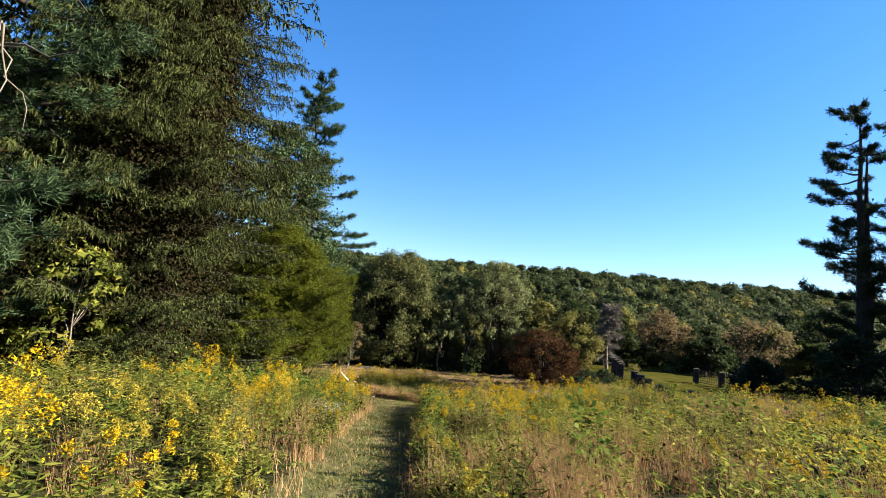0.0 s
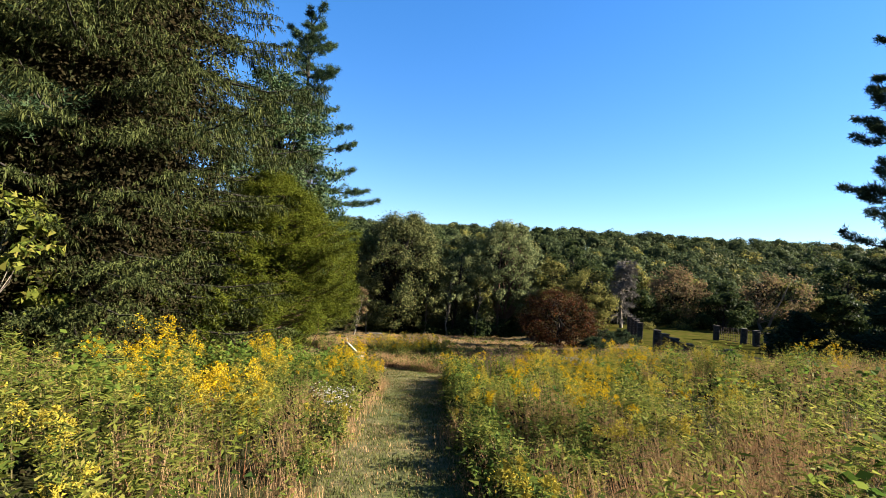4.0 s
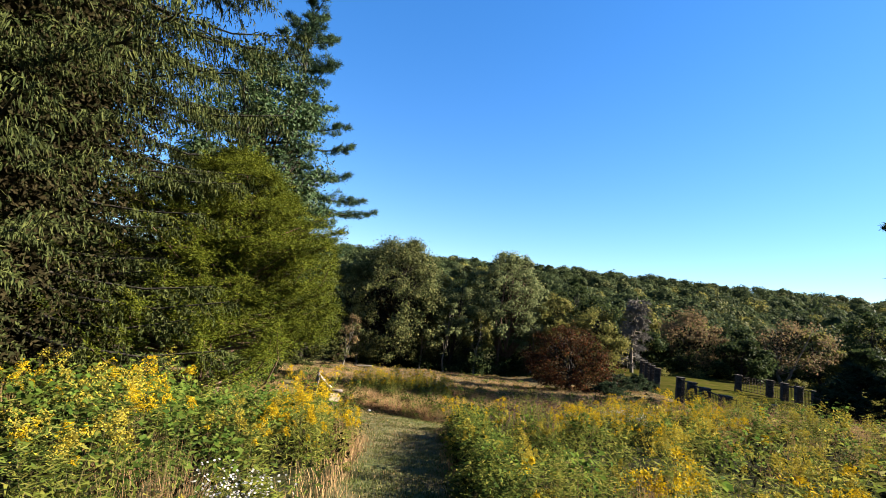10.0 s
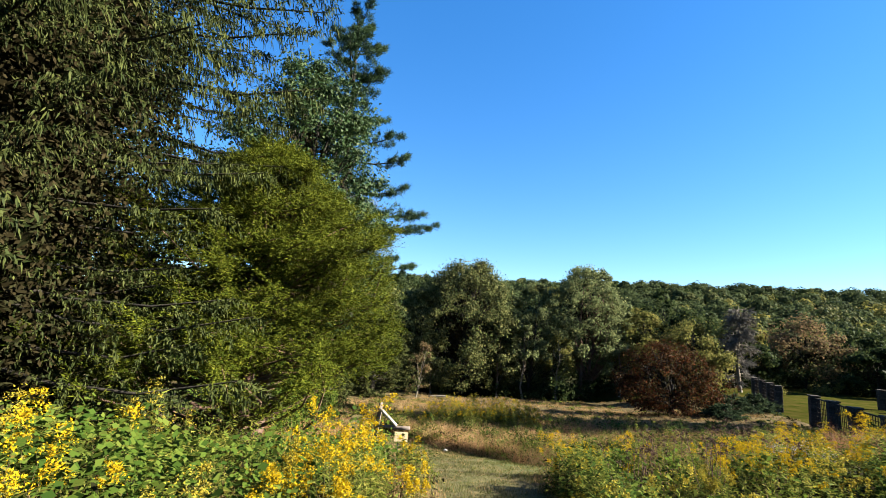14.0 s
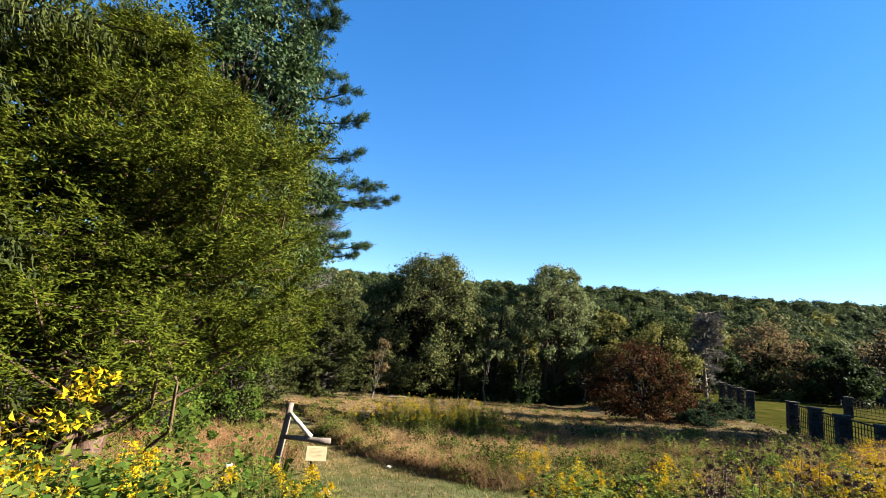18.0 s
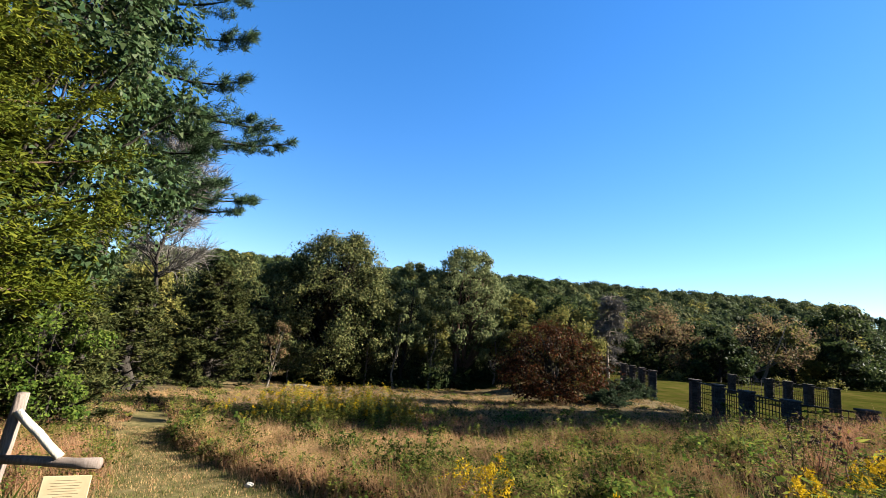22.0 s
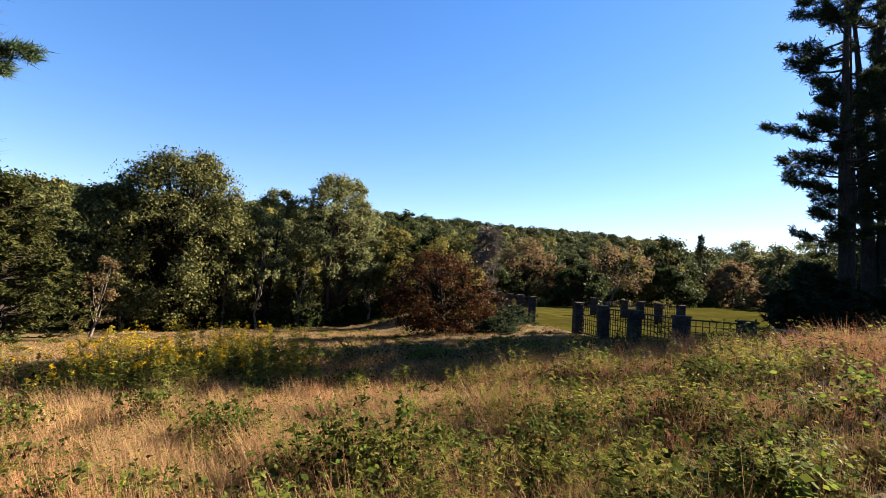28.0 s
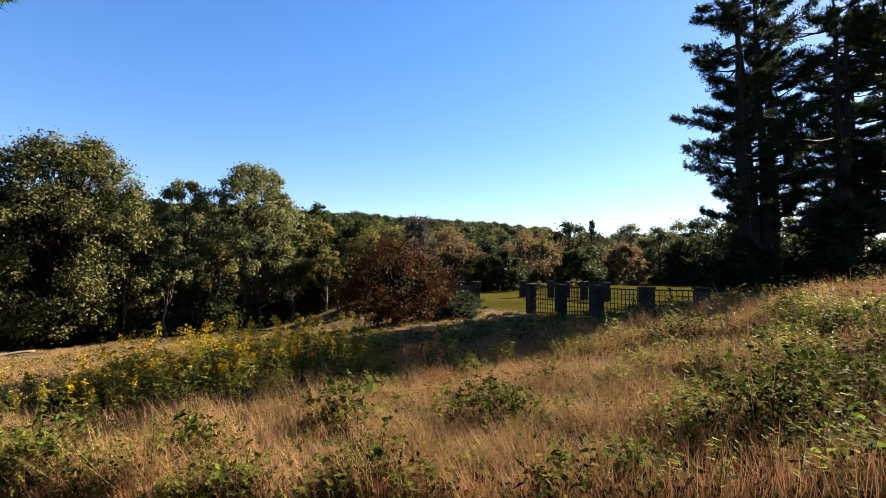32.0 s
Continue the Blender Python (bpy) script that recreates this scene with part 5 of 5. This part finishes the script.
def grow(g, cx, cy, q, R, H, kind):
    """Fill clumps: 0 leafy weed, 1 goldenrod, 2 faded goldenrod, 3 dry stalks, 4 vine, 5 dark leafy stems."""
    for lo, hi, s in BANDS:
        b = (q >= lo) & (q < hi)
        low = 0.12 if s == 1 else 0.35
        clump_shade_fill(g, cx[b], cy[b], R[b], H[b], 26 if s == 1 else 12, 6, 0.1 * s)
        for kk in range(6):
            m = b & (kind == kk)
            if not m.any():
                continue
            x, y, h = plants_of(cx[m], cy[m], R[m], H[m], int((9, 8, 8, 7, 8, 9)[kk] * (1 if s < 1.5 else 0.7)))
            if kk in (0, 5):
                goldenrod(g, x, y, h, int(46 / s ** 1.5), 0, 0, 0.10 * s, 0, (8 if kk else 0, 1, 2), low, s == 1, 0.2)
                broad_weed(g, x, y, h * 0.85, int(14 / s ** 1.5), 0.07 * s, 0.3, 8 if kk else 0, 0.2)
            elif kk in (1, 2):
                goldenrod(g, x, y, h * 1.06, int(34 / s ** 1.5), int(13 / s ** 0.5), int(15 / s ** 1.5), 0.10 * s, 0.018 * s, (0, 1 if kk == 1 else 5, 2), low, s == 1, 0.2)
                broad_weed(g, x, y, h * 0.8, int(12 / s ** 1.5), 0.07 * s, 0.3, 0, 0.2)
            elif kk == 3:
                blades(g, x, y, h * 0.95, int(40 / s ** 1.5), 0.0024 * s, 0.55, 4, 0.2, 0.1)
                blades(g, x, y, h * 0.8, int(14 / s ** 1.5), 0.0026 * s, 0.7, 7, 0.2, 0.12)
                goldenrod(g, x, y, h, int(16 / s ** 1.5), 0, 0, 0.07 * s, 0, (0, 4, 4), low, False, 0.2)
            else:
                broad_weed(g, x, y, h * 0.95, int(24 / s ** 1.5), 0.078 * s, 0.75, 3, 0.25, True)
                goldenrod(g, x[::3], y[::3], h[::3] * 1.05, int(24 / s ** 1.5), 0, 0, 0.08 * s, 0, (0, 1, 2), low)


def pick(k, tables):
    """One kind for each clump from rows of weights."""
    w = np.stack(tables, 1)
    w = np.cumsum(np.clip(w, 0, None), 1)
    return (rng.uniform(size=k)[:, None] * w[:, -1:] > w).sum(1)


def meadow_left():
    g = Geo()
    cx, cy, q = mounds(-13, 0.2, -2, 20.9, 3.7, 3.0, 0.26)
    k = len(cx)
    R = rng.uniform(0.3, 0.6, k) * np.where(q > 4, 1.3, 1)
    H = (0.55 + 0.5 * wave(cx, cy, 1.6, 1.3) + 0.17 * rng.normal(size=k)) * np.clip(0.62 + q / 3.0, 0.6, 1.12)
    H = np.maximum(H, (1.0 + 0.1 * rng.normal(size=k)) * smooth_step(13, 15, cy) * np.clip(0.5 + q, 0, 1)) * (1 - 0.26 * smooth_step(17.5, 19.5, cy))
    H = np.clip(np.where((rng.uniform(size=k) < 0.07) & (q > 0.8), H * 1.35, H), 0.35, 1.35)
    w = wave(cx, cy, 1.5, 0.4)
    one = np.ones(k)
    viny = smooth_step(9.5, 13.5, cy) * smooth_step(2.6, 4.2, -cx)
    kind = pick(k, [0.9 * one, 0.12 + 1.7 * np.clip(w - 0.34, 0, 1) * (1 - 0.5 * viny) * (1 - 0.55 * smooth_step(14, 17, cy) - 0.4 * smooth_step(16.5, 18, cy)), 0.30 * (1 - 0.7 * smooth_step(16.5, 18, cy)), 0.16 + 0.5 * (q < 0.8), 0.08 + 1.5 * viny + 0.6 * smooth_step(14, 17, cy), 0.3 * one])
    grow(g, cx, cy, q, R, H, kind)
    x, y = scatter(-8, 0, -2, 19, 24, 0.0)
    m = path_gap(x, y) < 0.45
    blades(g, x[m], y[m], rng.uniform(0.12, 0.42, m.sum()), 9, 0.005, 0.55, 4)
    x, y = scatter(-6, 0.4, -1, 20, 5, 0.08)
    broad_weed(g, x, y, rng.uniform(0.15, 0.5, len(x)), 18, 0.07, 0.45, 8, 0.05)
    x, y = scatter(-20, -6, -4, 20, 5, 0.08)
    broad_weed(g, x, y, rng.uniform(0.15, 0.5, len(x)), 10, 0.17, 0.45, 0, 0.05, False, 0.25)
    o = new("goldenrod_meadow", g.mesh("goldenrod_meadow", MEADOW))
    tagged(o, "tall yellow goldenrod and leafy weeds in flower", "meadow", kind="stuff")


def meadow_right():
    g = Geo()
    cx, cy, q = mounds(-1, 26, -3, 24.6, 3.2, 3.0, 0.18)
    hy = np.arange(-2, 20.6, 0.26)
    hx = np.interp(hy, PATH_A[:, 1], PATH_A[:, 0] + PATH_A[:, 2]) + 0.38 + rng.uniform(-0.06, 0.12, len(hy))
    cx, cy = np.concatenate([cx, hx]), np.concatenate([cy, hy])
    q = path_gap(cx, cy)
    k = len(cx)
    R = rng.uniform(0.32, 0.62, k) * np.where(q > 4, 1.35, 1)
    R[-len(hy):] = 0.4
    H = (0.42 + 0.72 * wave(cx, cy, 1.1, 3.3) + 0.17 * rng.normal(size=k)) * np.clip(0.64 + q / 2.2, 0.6, 1.1) * (1 + 0.18 * smooth_step(5, 9, cx))
    H[-len(hy):] = 0.54 + 0.42 * smooth_step(10, 16, hy) + 0.1 * rng.normal(size=len(hy))
    H = np.clip(np.where((rng.uniform(size=k) < 0.05) & (q > 0.8), H * 1.3, H), 0.4, 1.35)
    dry = 1.3 * np.exp(-((cx - 3.0) / 2.8) ** 2 - ((cy - 5.0) / 4.2) ** 2) + 1.0 * smooth_step(7, 12, cx) * smooth_step(9, 15, cy) * wave(cx, cy, 0.5, 5.1)
    one = np.ones(k)
    w = wave(cx, cy, 1.0, 6.2)
    kind = pick(k, [0.9 * one, 0.04 + 0.6 * np.clip(w - 0.45, 0, 1) + 0.06 * smooth_step(11, 17, cy) + 0.9 * np.exp(-((cx - 5.4) / 1.6) ** 2 - ((cy - 21.6) / 1.5) ** 2), 0.22 * one, 0.2 + 2.2 * dry, 0.2 + 0.3 * smooth_step(10, 16, cy), 0.2 + 0.5 * (q < 0.8)])
    grow(g, cx, cy, q, R, H, kind)
    n = len(hy)
    clump_shade_fill(g, hx, hy, R[-n:], H[-n:], 70, 6, 0.1)
    x, y, h = plants_of(hx, hy, R[-n:] * 0.9, H[-n:], 10, 0.08)
    broad_weed(g, x, y, h, 18, 0.07, 0.45, 8, 0.05)
    x, y = scatter(-1, 6, -1, 23, 4, 0.08)
    broad_weed(g, x, y, rng.uniform(0.15, 0.5, len(x)), 18, 0.07, 0.45, 8, 0.05)
    x, y = scatter(6, 28, -4, 24, 5, 0.08)
    broad_weed(g, x, y, rng.uniform(0.15, 0.5, len(x)), 10, 0.17, 0.45, 0, 0.05, False, 0.25)
    o = new("mixed_meadow", g.mesh("mixed_meadow", MEADOW))
    tagged(o, "mixed meadow of goldenrod, weeds and dry stalks", "meadow", kind="stuff")


# drifts of rusty grass (positive) and bramble (negative): x, y, reach, weight
RUSTY = [(-8.3, 28.2, 1.3, 1), (-3.5, 28.4, 1.2, 1), (-2.4, 27.4, 0.8, 1), (-1.2, 29.6, 1.0, 0.3), (1.0, 30.2, 1.0, 0.3), (-0.6, 26.2, 1.1, -1), (2.4, 26.4, 1.7, -0.8), (4.8, 27.6, 2.0, -0.5), (-1.8, 28.5, 0.5, -0.8), (-2.9, 30.1, 0.5, -0.8), (-2.6, 25.9, 0.7, -0.6)]
BRAMBLES = [(-0.95, 26.3, 0.5, 0.78), (-0.3, 26.2, 0.5, 0.8), (-2.9, 30.2, 0.38, 0.62), (-1.8, 28.5, 0.42, 0.52), (3.0, 26.3, 0.6, 0.66), (1.9, 26.7, 0.4, 0.5), (1.0, 26.0, 0.4, 0.55), (-2.4, 26.5, 0.3, 0.34), (-3.8, 28.0, 0.4, 0.36), (-4.6, 30.6, 0.4, 0.5)]


def meadow_low():
    """Rusty grasses, brambles and goldenrod below the crossing paths."""
    g = Geo()
    cx, cy = scatter(-15, 27, 23.4, 80, 6.0, 0.15)
    d = np.hypot((cx + 3) * 0.9, cy - 24)
    keep = rng.uniform(size=len(cx)) < np.clip(5.0 / (d + 0.5), 0.10, 1)
    lawn = smooth_step(18.5, 20.0, cx) * smooth_step(28, 34, cy) + (cx > 19) * (cy > 64) + (cx > 22)
    keep &= rng.uniform(size=len(cx)) > lawn
    cx, cy, d = cx[keep], cy[keep], d[keep]
    k = len(cx)
    gap = path_gap(cx, cy)
    f = 0.6 * wave(cx * 0.7, cy, 0.95, 2.7) + 0.4 * wave(cx, cy, 2.5, 1.2) + rng.normal(0, 0.06, k)
    for px, py, pr, pw in RUSTY:
        f = f + pw * np.exp(-((cx - px) ** 2 + (cy - py) ** 2) / pr ** 2)
    far = smooth_step(42, 50, cy)
    stand = np.exp(-((cx + 2.8) / 2.3) ** 2 - ((cy - 35.6) / 1.6) ** 2)
    gold = rng.uniform(size=k) < stand * 0.85
    edge = (gap < 0.55) & (cx > -9) & (wave(cx, cy, 1.7, 0.9) > 0.42)
    rust = ~gold & ~edge & ((f > 0.47) | (rng.uniform(size=k) < far * 0.6)) & (gap > 0.3)
    bram = ~gold & ~rust
    R = rng.uniform(0.35, 0.7, k) * (1 + 0.5 * (d > 9))
    H = np.where(bram, 0.16 + 0.46 * wave(cx, cy, 1.9, 4.1) + 0.1 * rng.normal(size=k), 0.4 + 0.16 * rng.normal(size=k))
    H = np.clip(H, 0.2, 0.8) * np.where(edge, 1.25, 1) * (1 - 0.35 * far)
    H = H + 0.42 * smooth_step(5, 10, cx) * (1 - smooth_step(34, 39, cy)) * rng.uniform(0.5, 1, k)
    H = np.where(gold, 0.8 + 0.65 * rng.uniform(size=k) ** 2, H)
    one = np.ones(k)
    sort = pick(k, [0.14 + 1.2 * np.clip(wave(cx, cy, 1.3, 5.5) - 0.6, 0, 1), 0.5 * one, 1.3 + 1.2 * np.clip(wave(cx, cy, 0.9, 2.1) - 0.5, 0, 1), 0.7 * one, 0.5 * one, 0.8 * one])
    H = np.where(bram & (sort == 0), H * 1.25, H)
    tall = bram & (rng.uniform(size=k) < 0.12) & (gap > 0.6)
    for lo, hi, s in ((0, 5.5, 1.0), (5.5, 12, 1.35), (12, 80, 2.3)):
        b = (d >= lo) & (d < hi)
        pale = (wave(cx, cy, 0.45, 8) > 0.5) | (cy > 42)
        clump_shade_fill(g, cx[b & ~rust], cy[b & ~rust], R[b & ~rust], H[b & ~rust], 16, 6, 0.07 * s)
        for tone, w in ((7, ~pale), (4, pale)):
            x, y, h = plants_of(cx[b & rust & w], cy[b & rust & w], R[b & rust & w], H[b & rust & w], 9)
            blades(g, x, y, h * 1.05, int(46 / s ** 1.25), 0.0025 * s, 0.95, tone, 0.5, 0.12)
            broad_weed(g, x[::4], y[::4], h[::4] * 0.7, int(20 / s ** 1.25), 0.045 * s, 0.6, 9, 0.1)
        for kk in range(6):
            m = b & bram & (sort == kk)
            x, y, h = plants_of(cx[m], cy[m], R[m], H[m], (9, 9, 8, 8, 8, 8)[kk])
            if kk == 0:
                bramble(g, x, y, h * 1.1, int(14 / s ** 1.25) + 1, 0.042 * s, 8)
                blades(g, x[::3], y[::3], h[::3] * 1.15, 6, 0.0026 * s, 0.7, 4)
            elif kk == 1:
                bramble(g, x, y, h * 0.85, int(10 / s ** 1.25) + 1, 0.036 * s, 9)
                blades(g, x, y, h * 1.2, int(18 / s ** 1.25), 0.0024 * s, 0.8, 7)
                blades(g, x[::2], y[::2], h[::2] * 1.2, int(12 / s ** 1.25), 0.003 * s, 0.8, 10)
            elif kk == 2:
                goldenrod(g, x, y, h * 1.15, int(46 / s ** 1.25), 0, 0, 0.085 * s, 0, (0, 1, 2), 0.12, False, 0.2)
                broad_weed(g, x, y, h * 0.8, int(10 / s ** 1.25), 0.05 * s, 0.35, 0, 0.2)
                blades(g, x, y, h * 1.2, int(14 / s ** 1.25), 0.0026 * s, 0.8, 4)
                blades(g, x[::3], y[::3], h[::3] * 1.1, int(12 / s ** 1.25), 0.0028 * s, 0.8, 7)
            elif kk == 3:
                broad_weed(g, x, y, h, int(20 / s ** 1.25), 0.058 * s, 0.62, 3, 0.2, 2)
                goldenrod(g, x[::2], y[::2], h[::2] * 1.1, int(30 / s ** 1.25), 0, 0, 0.07 * s, 0, (0, 1, 2), 0.2, False, 0.24)
            elif kk == 4:
                blades(g, x, y, h * 1.15, int(34 / s ** 1.25), 0.003 * s, 0.75, 10)
                goldenrod(g, x[::2], y[::2], h[::2], int(26 / s ** 1.25), 0, 0, 0.06 * s, 0, (10, 1, 10), 0.15, False, 0.25)
                bramble(g, x[::3], y[::3], h[::3] * 0.8, int(7 / s ** 1.25) + 1, 0.045 * s, 9)
            else:
                blades(g, x, y, h * 1.15, int(36 / s ** 1.25), 0.0026 * s, 0.9, 4, 0.5, 0.12)
                goldenrod(g, x[::2], y[::2], h[::2], int(24 / s ** 1.25), 0, 0, 0.07 * s, 0, (0, 4, 4), 0.15, False, 0.2)
        m = b & tall
        x, y, h = plants_of(cx[m], cy[m], R[m] * 0.6, H[m] * 1.5, 4)
        goldenrod(g, x, y, h, int(34 / s ** 1.25), 0, 0, 0.08 * s, 0, (8, 1, 2), 0.2)
        m = b & gold
        x, y, h = plants_of(cx[m], cy[m], R[m], H[m], 7)
        half = rng.uniform(size=len(x)) < 0.4
        for tone, w in ((1, half), (5, ~half)):
            goldenrod(g, x[w], y[w], h[w], int(34 / s ** 1.25), 11, int(12 / s ** 1.25) + 1, 0.085 * s, 0.016 * s, (0, tone, 2), 0.2)
    x, y = rng.uniform(-5.8, 0.2, 300), rng.uniform(34.0, 37.4, 300)
    h = (0.55 + 0.95 * rng.uniform(size=300) ** 2) * np.clip(1.3 - ((x + 2.6) / 3.2) ** 2, 0.5, 1)
    half = rng.uniform(size=300) < 0.3
    for tone, w in ((1, half), (5, ~half)):
        goldenrod(g, x[w], y[w], h[w], 44, 7, 7, 0.13, 0.035, (0, tone, 2), 0.1)
    s = np.linspace(0, 1, 60)
    line = PATH_A[8:13]
    u = s * (len(line) - 1)
    px, py, pw = (np.interp(u, np.arange(len(line)), line[:, j]) for j in range(3))
    dx, dy = np.gradient(px), np.gradient(py)
    dn = np.hypot(dx, dy)
    bx, by = px + dy / dn * (pw + 0.34) + rng.normal(0, 0.08, 60), py - dx / dn * (pw + 0.34) + rng.normal(0, 0.08, 60)
    bh, br = 0.46 + 0.16 * rng.normal(size=60), np.full(60, 0.32)
    clump_shade_fill(g, bx, by, br, bh, 60, 6, 0.08)
    x, y, h = plants_of(bx, by, br, bh, 12, 0.05)
    few = wave(x, y, 2.6, 1.9) > 0.42
    bramble(g, x[few], y[few], h[few], 9, 0.04, 9)
    bramble(g, x[few][::3], y[few][::3], h[few][::3] * 1.1, 8, 0.062, 8)
    blades(g, x[::2], y[::2], h[::2] * 1.1, 16, 0.0028, 0.8, 4)
    blades(g, x[~few], y[~few], h[~few], 22, 0.0028, 0.8, 7)
    goldenrod(g, x[::4], y[::4], h[::4] * 1.1, 30, 0, 0, 0.07, 0, (0, 1, 2), 0.15, False, 0.22)
    bx, by = scatter(3, 12, 26, 36, 0.07, 0.5)
    br, bh = rng.uniform(0.4, 0.75, len(bx)), rng.uniform(0.38, 0.6, len(bx))
    more = np.array(BRAMBLES)
    bx, by, br, bh = (np.concatenate([a, more[:, j]]) for j, a in enumerate((bx, by, br, bh)))
    clump_shade_fill(g, bx, by, br, bh, 90, 6, 0.09)
    x, y, h = plants_of(bx, by, br * 0.9, bh, 16, 0.05)
    w = np.hypot(x + 3, y - 24) > 8
    for m, n, size in ((~w, 13, 0.05), (w, 8, 0.07)):
        bramble(g, x[m], y[m], h[m] * 1.05, n, size, 8)
        bramble(g, x[m][::3], y[m][::3], h[m][::3] * 0.9, n, size * 0.75, 9)
    goldenrod(g, x[::7], y[::7], h[::7] * 1.25, 34, 0, 0, 0.075, 0, (0, 1, 2), 0.4, False, 0.22)
    blades(g, x[::3], y[::3], h[::3] * 1.25, 12, 0.0028, 0.8, 4)
    blades(g, x[::4], y[::4], h[::4] * 1.2, 8, 0.003, 0.7, 10)
    x, y = scatter(-6, 5, 23.5, 33, 12, 0.03)
    half = rng.uniform(size=len(x)) < 0.6
    for tone, w in ((7, half), (4, ~half)):
        blades(g, x[w], y[w], rng.uniform(0.12, 0.32, w.sum()), 24, 0.0024, 0.9, tone, 0.5, 0.13)
    broad_weed(g, x[::2], y[::2], rng.uniform(0.08, 0.3, len(x[::2])), 20, 0.045, 0.6, 9, 0.05, False, 0.15)
    o = new("rough_grass_meadow", g.mesh("rough_grass_meadow", MEADOW))
    tagged(o, "rust-coloured dry grasses with dark bramble patches", "meadow", kind="stuff")


def mown_grass():
    g = Geo()
    for (x0, x1, y0, y1, den, hh, w) in ((-3, 1.5, 1.5, 16, 260, 0.055, 0.005), (-9, 5, 16, 34, 220, 0.05, 0.0045)):
        k = int((x1 - x0) * (y1 - y0) * den)
        x, y = rng.uniform(x0, x1, k), rng.uniform(y0, y1, k)
        ok = path_gap(x, y) < 0.12
        dry = rng.uniform(size=k) < 0.12 + 0.4 * smooth_step(24.5, 26.5, y)
        for tone, m in ((0, ok & ~dry), (1, ok & dry)):
            blades(g, x[m], y[m], np.full(m.sum(), hh) * rng.uniform(0.5, 1.4, m.sum()), 5, w, 0.8, tone, 0.3, 0.05)
    x, y = rng.uniform(-8, 6, 9000), rng.uniform(20, 34, 9000)
    gap = path_gap(x, y)
    for tone, m in ((0, (gap > -0.3) & (gap < 0.15)), (1, (gap > -0.12) & (gap < 0.3))):
        blades(g, x[m], y[m], rng.uniform(0.06, 0.2, m.sum()) * np.clip(1 + 2 * gap[m], 0.4, 1.4), 12, 0.004, 0.8, tone, 0.4, 0.06)
    o = new("mown_grass", g.mesh("mown_grass", [M_GRASS, M_STRAW]))
    tagged(o, "short mown grass on the meadow path", "grass", kind="stuff")


meadow_left()
meadow_right()
meadow_low()
mown_grass()


# ---- stones of the pillars ----


def build_stones():
    shapes = []
    for k in range(6):
        bm = box(1, 1, 1, (0, 0, 0), 0.08)
        for v in bm.verts:
            v.co += Vector(rng.normal(0, 0.025, 3))
        me = bpy.data.meshes.new("stone_block")
        bm.to_mesh(me)
        bm.free()
        me.materials.append(M_STONE)
        shapes.append(me)
    for e, h, w, n in STONES:
        z = 0.0
        while z < h - 0.1:
            ch = min(rng.uniform(0.14, 0.24), h - z)
            for side in range(4):
                cut = rng.uniform(0.35, 0.65)
                for (lo, hi) in ((0, cut), (cut, 1)):
                    o = part_mesh("stone_block", shapes[rng.integers(6)], e)
                    mid, ln = (lo + hi) / 2 - 0.5, hi - lo
                    o.matrix_basis = pose(0, 0, 0, 0, 0, 90 * side) @ Matrix.Translation((mid * w, -w / 2 + 0.05, z + ch / 2)) @ Matrix.Diagonal((ln * w - 0.012, 0.12 + rng.uniform(0, 0.03), ch - 0.012, 1))
            z += ch


build_stones()
